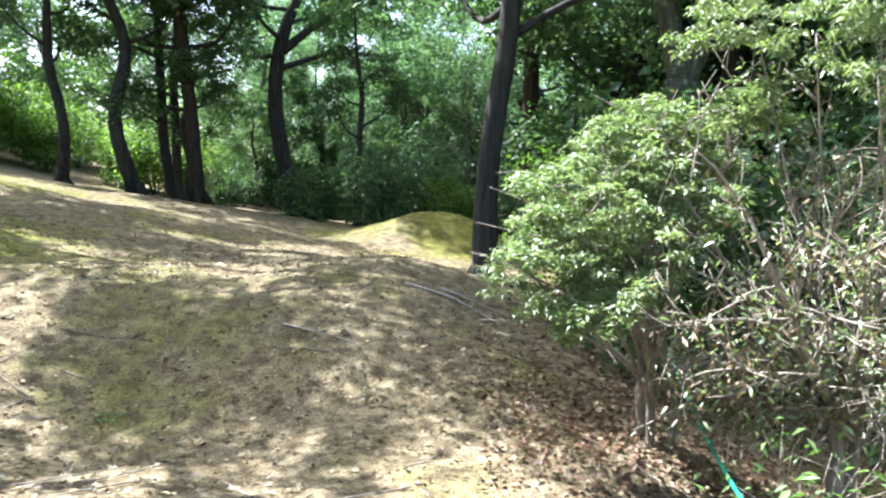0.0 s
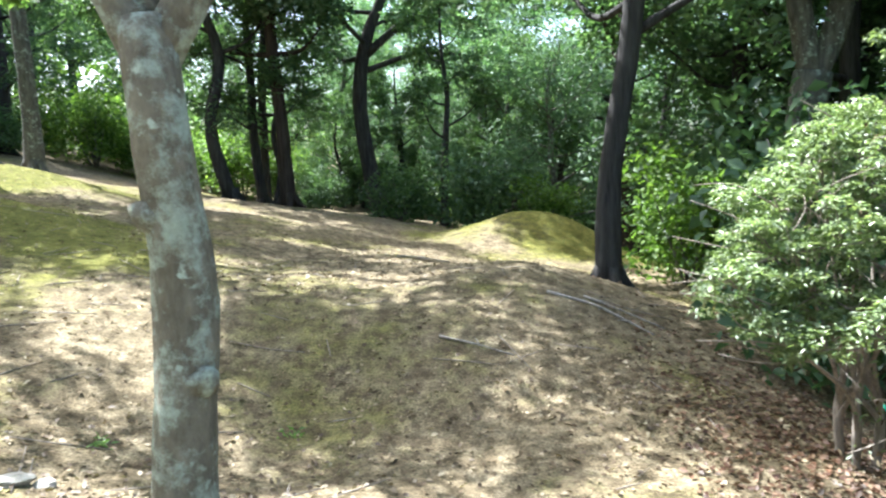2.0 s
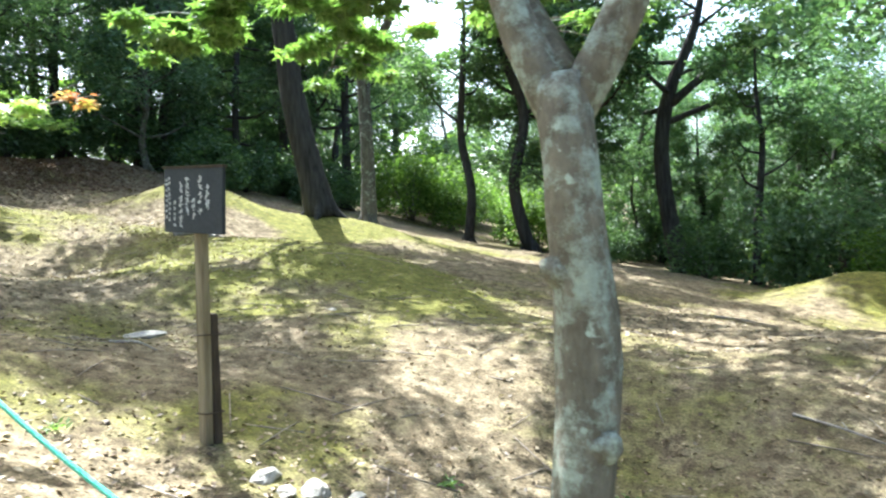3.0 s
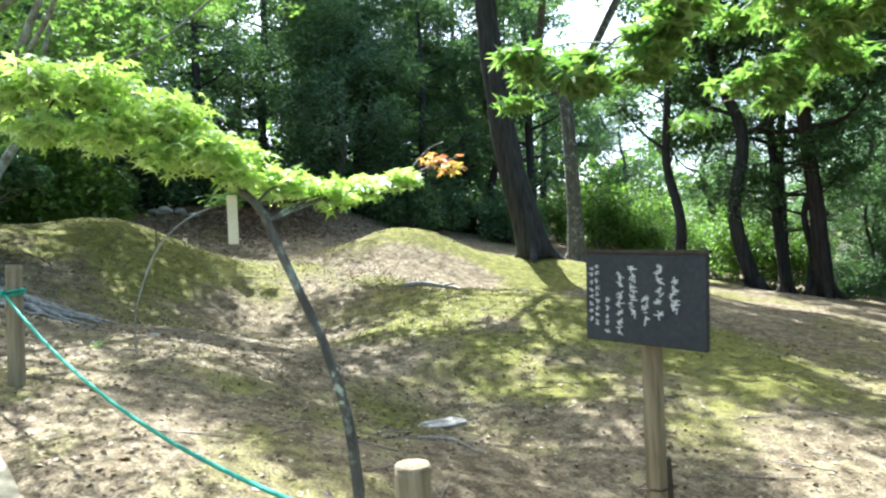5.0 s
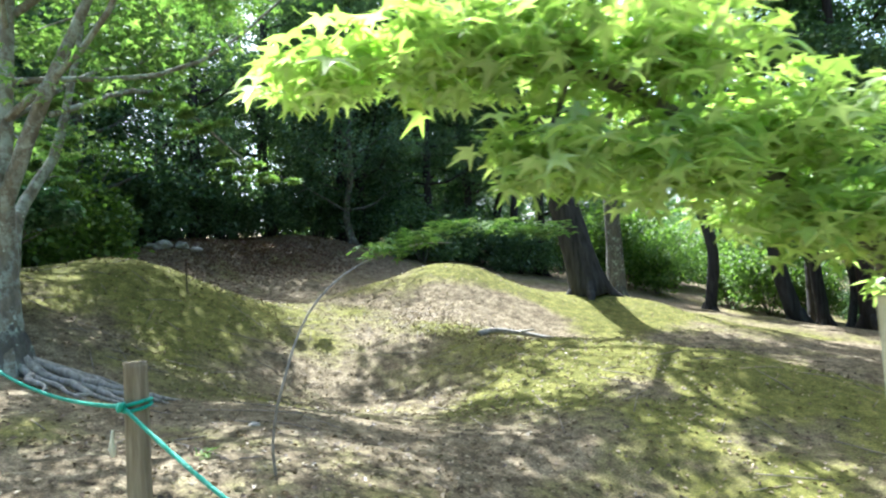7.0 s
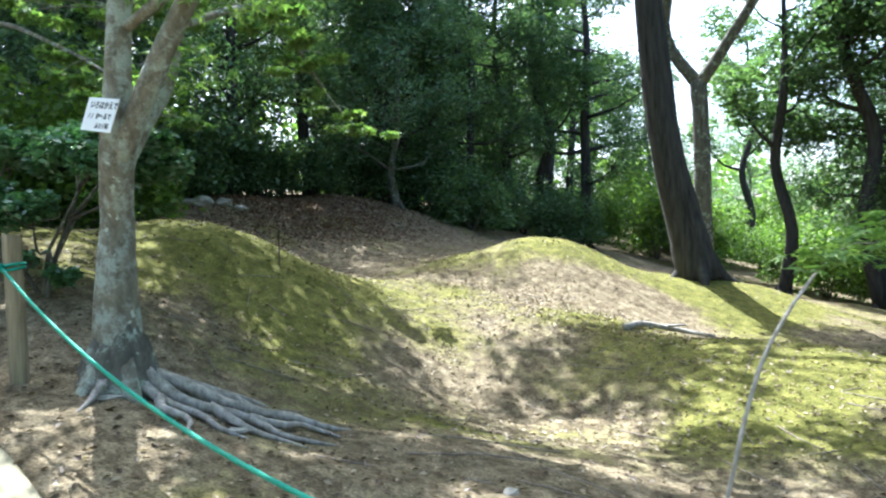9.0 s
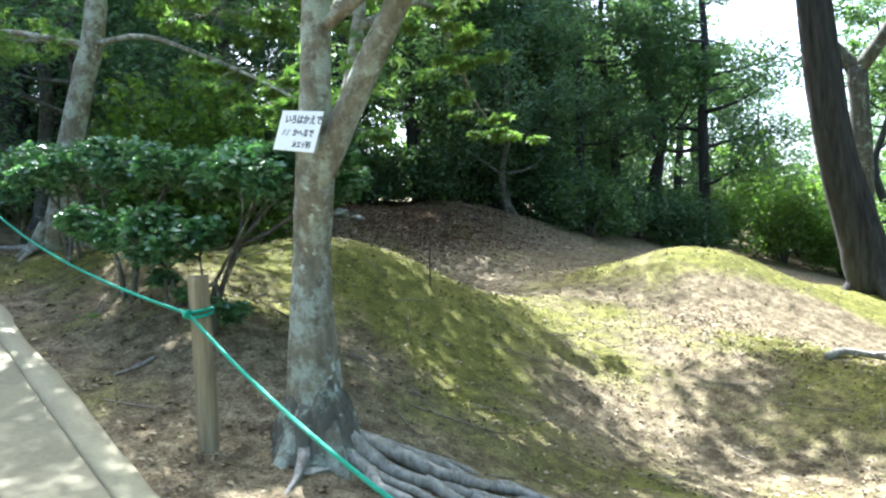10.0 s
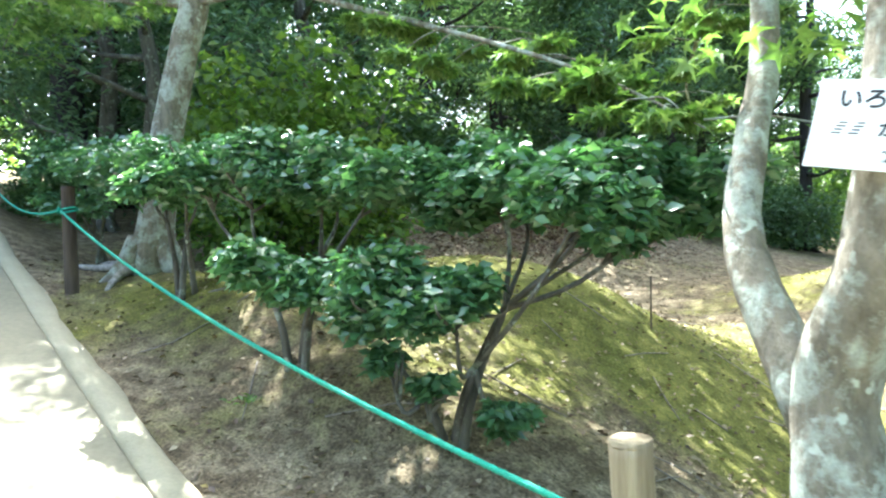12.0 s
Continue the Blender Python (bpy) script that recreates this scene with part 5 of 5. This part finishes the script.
# ---- white name plate on the pale maple ----
def name_plate():
    ob = new("name_plate")
    u = Vector((0.332, 0.012, -0.062))
    v = Vector((-0.027, -0.042, -0.19))
    X = u.normalized()
    Z = (-v - X * (-v).dot(X)).normalized()
    Y = Z.cross(X)
    m = Matrix((X, Y, Z)).transposed().to_4x4()
    m.translation = Vector((-12.02, 2.37, 3.69))
    ob.matrix_basis = m
    tagged(ob, "white name plate lettered in black, tied to the maple trunk", "name plate")
    bm = rounded_box(0.335, 0.005, 0.205, 0.0015)
    plate = part("plate", bm, M_PLATE, ob)

    def text(body, size, x, z):
        cu = bpy.data.curves.new("lettering", "FONT")
        cu.body, cu.size, cu.extrude, cu.offset = body, size, 0.0008, size * 0.02
        t = new("lettering", cu)
        dg = bpy.context.evaluated_depsgraph_get()
        me = bpy.data.meshes.new_from_object(t.evaluated_get(dg))
        bpy.data.objects.remove(t)
        me.transform(Matrix.Translation((x, -0.0032, z)) @ Matrix.Rotation(radians(90), 4, "X"))
        me.materials.clear()
        me.materials.append(M_INK)
        o = new("lettering", me)
        o.parent = plate
        tagged(o, "black hand lettering")

    text("いろはかえで", 0.05, -0.125, 0.04)
    text("かへるで", 0.042, -0.035, -0.024)
    text("カエデ科", 0.038, -0.02, -0.082)
    bm = bmesh.new()
    for i in range(2):
        for j in range(4):
            bmesh.ops.create_cube(bm, size=1, matrix=Matrix.Translation((-0.115 + 0.035 * i + 0.004 * j, -0.0032, -0.022 + 0.008 * j)) @ Matrix.Diagonal((0.02 - 0.004 * (j % 2), 0.001, 0.003, 1)))
    part("lettering", bm, M_INK, plate, "small blurred black characters")
    tb = Tubes(8)
    tb.add([(-0.1, 0.0, 0.085), (-0.03, 0.06, 0.09), (0.06, 0.1, 0.09), (0.15, 0.08, 0.08)], 0.002, 5)
    part_np("tie", *tb.get(), M_POST_DARK, ob, "thin wire tie")


name_plate()


# ---- exposed roots of the pale maple ----
def on_ground(pts, lift):
    return [(x, y, gz(x, y) + lift * k) for x, y, k in pts]


ROOTS = [[(-12.1, 2.62, 3), (-11.9, 2.9, 0.9), (-11.72, 3.05, 0.7), (-11.55, 3.38, 0.6), (-11.36, 3.5, 0.5), (-11.3, 3.72, -0.4)], [(-12.05, 2.6, 3), (-11.78, 2.72, 0.9), (-11.55, 3.0, 0.7), (-11.28, 3.06, 0.5), (-11.08, 3.34, -0.4)],
         [(-12.05, 2.55, 2.5), (-11.82, 2.58, 0.8), (-11.58, 2.7, 0.6), (-11.38, 2.68, 0.5), (-11.2, 2.84, -0.4)], [(-11.7, 2.84, 0.8), (-11.5, 2.86, 0.7), (-11.3, 2.92, 0.5), (-11.05, 3.12, -0.4)], [(-12.15, 2.7, 2), (-12.0, 3.0, 0.7), (-11.85, 3.25, 0.4), (-11.8, 3.4, -0.4)], [(-12.1, 2.4, 2), (-11.95, 2.25, 0.7), (-11.85, 2.1, -0.4)],
         [(-11.72, 3.05, 0.8), (-11.62, 3.2, 0.7), (-11.65, 3.42, 0.5), (-11.55, 3.62, -0.4)],
         [(-11.55, 3.0, 0.8), (-11.42, 3.16, 0.9), (-11.44, 3.34, 0.6), (-11.22, 3.5, -0.4)], [(-11.9, 2.9, 0.8), (-11.84, 3.08, 0.9), (-11.68, 3.2, 0.5), (-11.7, 3.36, -0.4)], [(-11.82, 2.58, 0.9), (-11.66, 2.5, 0.8), (-11.5, 2.56, 0.6), (-11.36, 2.46, -0.4)]]
rb = (-12.0, 2.62, gz(-12.0, 2.62))
for k, pts in enumerate(ROOTS):
    tb = Tubes(k + 200)
    w = [np.array(p) - rb for p in on_ground(pts, 0.045)]
    tb.add(w, np.linspace(0.05, 0.012, len(w)) * (1.0 if k < 2 else 0.7), 8, 0.2)
    o = part_np("root", *tb.get(), M_ROOT, None, "pale weathered root running over the soil", smooth=True)
    o.parent = ob_b
    o.location = Vector(rb) - ob_b.matrix_basis.translation


def collar():
    """The swollen, fissured foot of the pale maple."""
    rng = np.random.default_rng(210)
    tb = Tubes(210)
    for k in range(11):
        a = k * 0.571 + rng.uniform(-0.15, 0.15)
        d = np.array([math.cos(a), math.sin(a), 0])
        tb.add([d * 0.09 + (0, 0, 0.42 + rng.uniform(-0.08, 0.08)), d * 0.13 + (0, 0, 0.24), d * 0.17 + (0, 0, 0.06), d * 0.22 + (0, 0, -0.1)], [0.035, 0.07, 0.08, 0.06], 8, 0.2)
    o = part_np("root_collar", *tb.get(), M_BARK_GREY, ob_b, "dark gnarled root collar", smooth=True)


collar()


def fallen_branch(pts, r, label, seed):
    tb = Tubes(seed)
    o = np.array((*pts[0], gz(*pts[0])))
    rng = np.random.default_rng(seed)
    w = [np.array((x, y, gz(x, y) + r * 0.7 + (0.02 if 0 < i < len(pts) - 1 else 0))) - o for i, (x, y) in enumerate(pts)]
    tb.add(w, np.linspace(r, r * 0.4, len(w)), 6, 0.12)
    for k in range(2):
        q = w[len(w) // 2] * (0.7 + 0.4 * k)
        e = q + rng.normal(0, 0.12, 3) * np.array([1, 1, 0.0]) + (0, 0, 0.03)
        tb.add([q, e], [r * 0.5, r * 0.25], 5, sub=1)
    ob = part_np("fallen_branch", *tb.get(), M_ROOT, None, smooth=True)
    ob.matrix_basis = pose(*o)
    tagged(ob, label, "branch", "fallen branches")


fallen_branch([(-1.4, 5.46), (-1.1, 5.3), (-0.8, 5.18)], 0.012, "thin dry grey branch lying on the soil", 501)
fallen_branch([(-0.45, 6.5), (-0.05, 6.32), (0.2, 6.2), (0.45, 6.05)], 0.016, "pale dry branch lying along a rise", 502)
fallen_branch([(-0.1, 6.55), (0.2, 6.4), (0.6, 6.3)], 0.012, "thin pale dry branch lying along a rise", 503)
fallen_branch([(-2.5, 10.4), (-2.1, 10.6), (-1.7, 10.75)], 0.014, "dry branch lying under the trees", 504)
fallen_branch([(-6.75, 3.9), (-6.5, 4.0), (-6.2, 3.95)], 0.012, "thin dry branch lying on shaded soil", 505)
fallen_branch([(-13.75, 2.35), (-13.68, 2.2), (-13.72, 2.08)], 0.014, "forked dry branch beside a rope post", 506)

fallen_branch([(-11.28, 8.42), (-11.22, 8.75), (-11.05, 9.05), (-10.75, 9.2), (-10.4, 9.15)], 0.05, "bare curved surface root crossing a mossy mound", 507)

# thin iron stake on the mossy mound
tb = Tubes(12)
tb.add([(0, 0, -0.1), (0.005, 0, 0.2), (0.01, 0, 0.42)], 0.008, 6)
st = part_np("iron_stake", *tb.get(), M_POST_DARK, None, smooth=True)
st.matrix_basis = pose(-14.39, 5.62, gz(-14.39, 5.62))
tagged(st, "thin dark iron stake in a mossy mound", "stake")

# surface roots of the leaning maple
rc = (-18.1, 2.95, gz(-18.1, 2.95))
for k, pts in enumerate(([(-17.85, 2.95, 3), (-18.1, 2.8, 0.9), (-18.4, 2.62, 0.6), (-18.7, 2.6, -0.4)], [(-17.85, 2.98, 3), (-18.25, 3.0, 0.9), (-18.6, 2.9, 0.6), (-18.95, 2.92, -0.4)], [(-17.75, 2.88, 2), (-17.65, 2.65, 0.7), (-17.45, 2.5, -0.4)])):
    tb = Tubes(k + 240)
    w = [np.array(p) - rc for p in on_ground(pts, 0.045)]
    tb.add(w, np.linspace(0.05, 0.016, len(w)), 8, 0.12)
    root = part_np("root", *tb.get(), M_ROOT, None, smooth=True)
    root.parent = ob_c
    root.location = Vector(rc) - ob_c.matrix_basis.translation


# ---- stones ----
def stone(x, y, sx, sy, sz, seed, label="pale flat stone lying on the soil, on the bank standing for sunlit soil", rot=0.0):
    rng = np.random.default_rng(seed)
    bm = bmesh.new()
    bmesh.ops.create_icosphere(bm, subdivisions=3, radius=1)
    off = Vector(rng.uniform(-50, 50, 3).tolist())
    for v in bm.verts:
        n = v.co.normalized()
        k = 1 + 0.35 * noise.noise(n * 1.3 + off) + 0.12 * noise.noise(n * 4 + off)
        v.co = Vector((n.x * k * sx, n.y * k * sy, max(-0.5, n.z) * k * sz))
    ob = part("stone", bm, M_STONE, None, smooth=False)
    ob.matrix_basis = pose(x, y, gz(x, y) + sz * 0.15, 0, 0, rot)
    tagged(ob, label, "stone", "loose stones")


# the first four, on the bank, stand in for a sunlit patch of soil
for k, (x, y, a, c, h) in enumerate([(-21.2, 9.2, 0.3, 0.2, 0.16), (-20.9, 9.5, 0.25, 0.16, 0.12), (-21.5, 9.0, 0.2, 0.14, 0.1), (-20.6, 9.7, 0.2, 0.12, 0.09), (-3.88, 2.79, 0.09, 0.06, 0.05), (-3.6, 2.86, 0.1, 0.075, 0.06), (-3.7, 2.74, 0.075, 0.055, 0.03), (-3.3, 3.0, 0.11, 0.05, 0.04), (-3.15, 3.05, 0.07, 0.05, 0.03), (-3.45, 3.02, 0.06, 0.04, 0.02), (-6.98, 4.45, 0.19, 0.1, 0.04), (-12.0, 2.36, 0.09, 0.05, 0.02), (-11.4, 2.75, 0.1, 0.04, 0.02), (-5.9, 6.0, 0.06, 0.05, 0.02), (-9.9, 3.4, 0.05, 0.04, 0.02)]):
    stone(x, y, a, c, h, 300 + k, rot=fr.uniform(0, 180))


# ---- leaf litter, twigs, grass tufts ----
def litter():
    rng = np.random.default_rng(400)
    n = 85000
    x, y = rng.uniform(-19, 3.5, n), rng.uniform(0.6, 15, n)
    dens = 0.5 + 0.5 * np.sin(1.1 * x + 2.0 * np.sin(0.7 * y)) * np.sin(0.9 * y + 1.3)
    keep = (y > edge_y(x) + 0.02) & (rng.uniform(0, 1, n) < 0.25 + 0.75 * dens) & (rng.uniform(0, 1, n) < np.clip(1.4 - y / 12, 0.2, 1))
    x, y = x[keep], y[keep]
    for cx, cy, sd, m in ((-12.6, 8.6, 0.8, 1500), (-11.2, 8.3, 0.6, 700), (0.9, 4.6, 0.7, 1500), (-3.6, 2.9, 0.7, 500), (-10.5, 6.5, 1.0, 900)):
        x = np.concatenate([x, rng.normal(cx, sd, m)])
        y = np.concatenate([y, rng.normal(cy, sd * 0.8, m)])
    C = np.stack([x, y, ground_z(x, y) + 0.008], 1)
    V, F = leaves(rng, C, 0.042, LEAF, 0.0, 0.7)
    ob = part_np("leaf_litter", V, F, M_LITTER)
    tagged(ob, "scattered dry brown fallen leaves", "leaf litter", kind="stuff")
    n = 5200
    x, y = rng.normal(1.3, 0.75, n), rng.normal(3.9, 1.3, n)
    ok = (y > edge_y(x) + 0.3) & (x > 0.1 + 0.12 * (y - 3) ** 2 * (y < 3))
    x, y = x[ok], y[ok]
    # dense leaves spread over the bank to darken its pale soil
    x, y = np.concatenate([x, rng.normal(-20.3, 1.1, 26000)]), np.concatenate([y, rng.normal(11.4, 1.9, 26000)])
    ob = part_np("russet_leaf_litter", *leaves(rng, np.stack([x, y, ground_z(x, y) + 0.01], 1), 0.05, LEAF, 0.0, 0.65), M_LITTER_RED)
    tagged(ob, "thick russet fallen leaves under the bush, and darkening the bank", "leaf litter", kind="stuff")
    tb = Tubes(401)
    for k in range(260):
        px, py = rng.uniform(-16, 2), rng.uniform(2.0, 9)
        a, l = rng.uniform(0, 6.28), rng.uniform(0.08, 0.35)
        q = [(px + math.cos(a) * l * f, py + math.sin(a) * l * f) for f in (-1, 0.1, 1)]
        tb.add([(u, v, gz(u, v) + 0.008) for u, v in q], [0.004, 0.005, 0.003], 4, sub=1)
    ob = part_np("fallen_twigs", *tb.get(), M_TWIG)
    tagged(ob, "thin dry fallen twigs on the soil", "twigs", kind="stuff")


litter()


def weeds():
    rng = np.random.default_rng(420)
    for x, y in ((-5.3, 1.95), (-5.0, 2.3), (-3.2, 3.6), (-2.3, 4.3), (-9.3, 2.6), (-14.9, 2.35)):
        o = np.array((x, y, gz(x, y)))
        ob = part_np("weed", *leaves(rng, rng.normal(0, 0.035, (26, 3)) * np.array([1, 1, 0.4]) + (0, 0, 0.02), 0.05, SLIM, -0.4, 0.5), L_MAPLE)
        ob.matrix_basis = pose(*o)
        tagged(ob, "small green weed growing in bare soil", "weed", "weeds in the soil")


weeds()
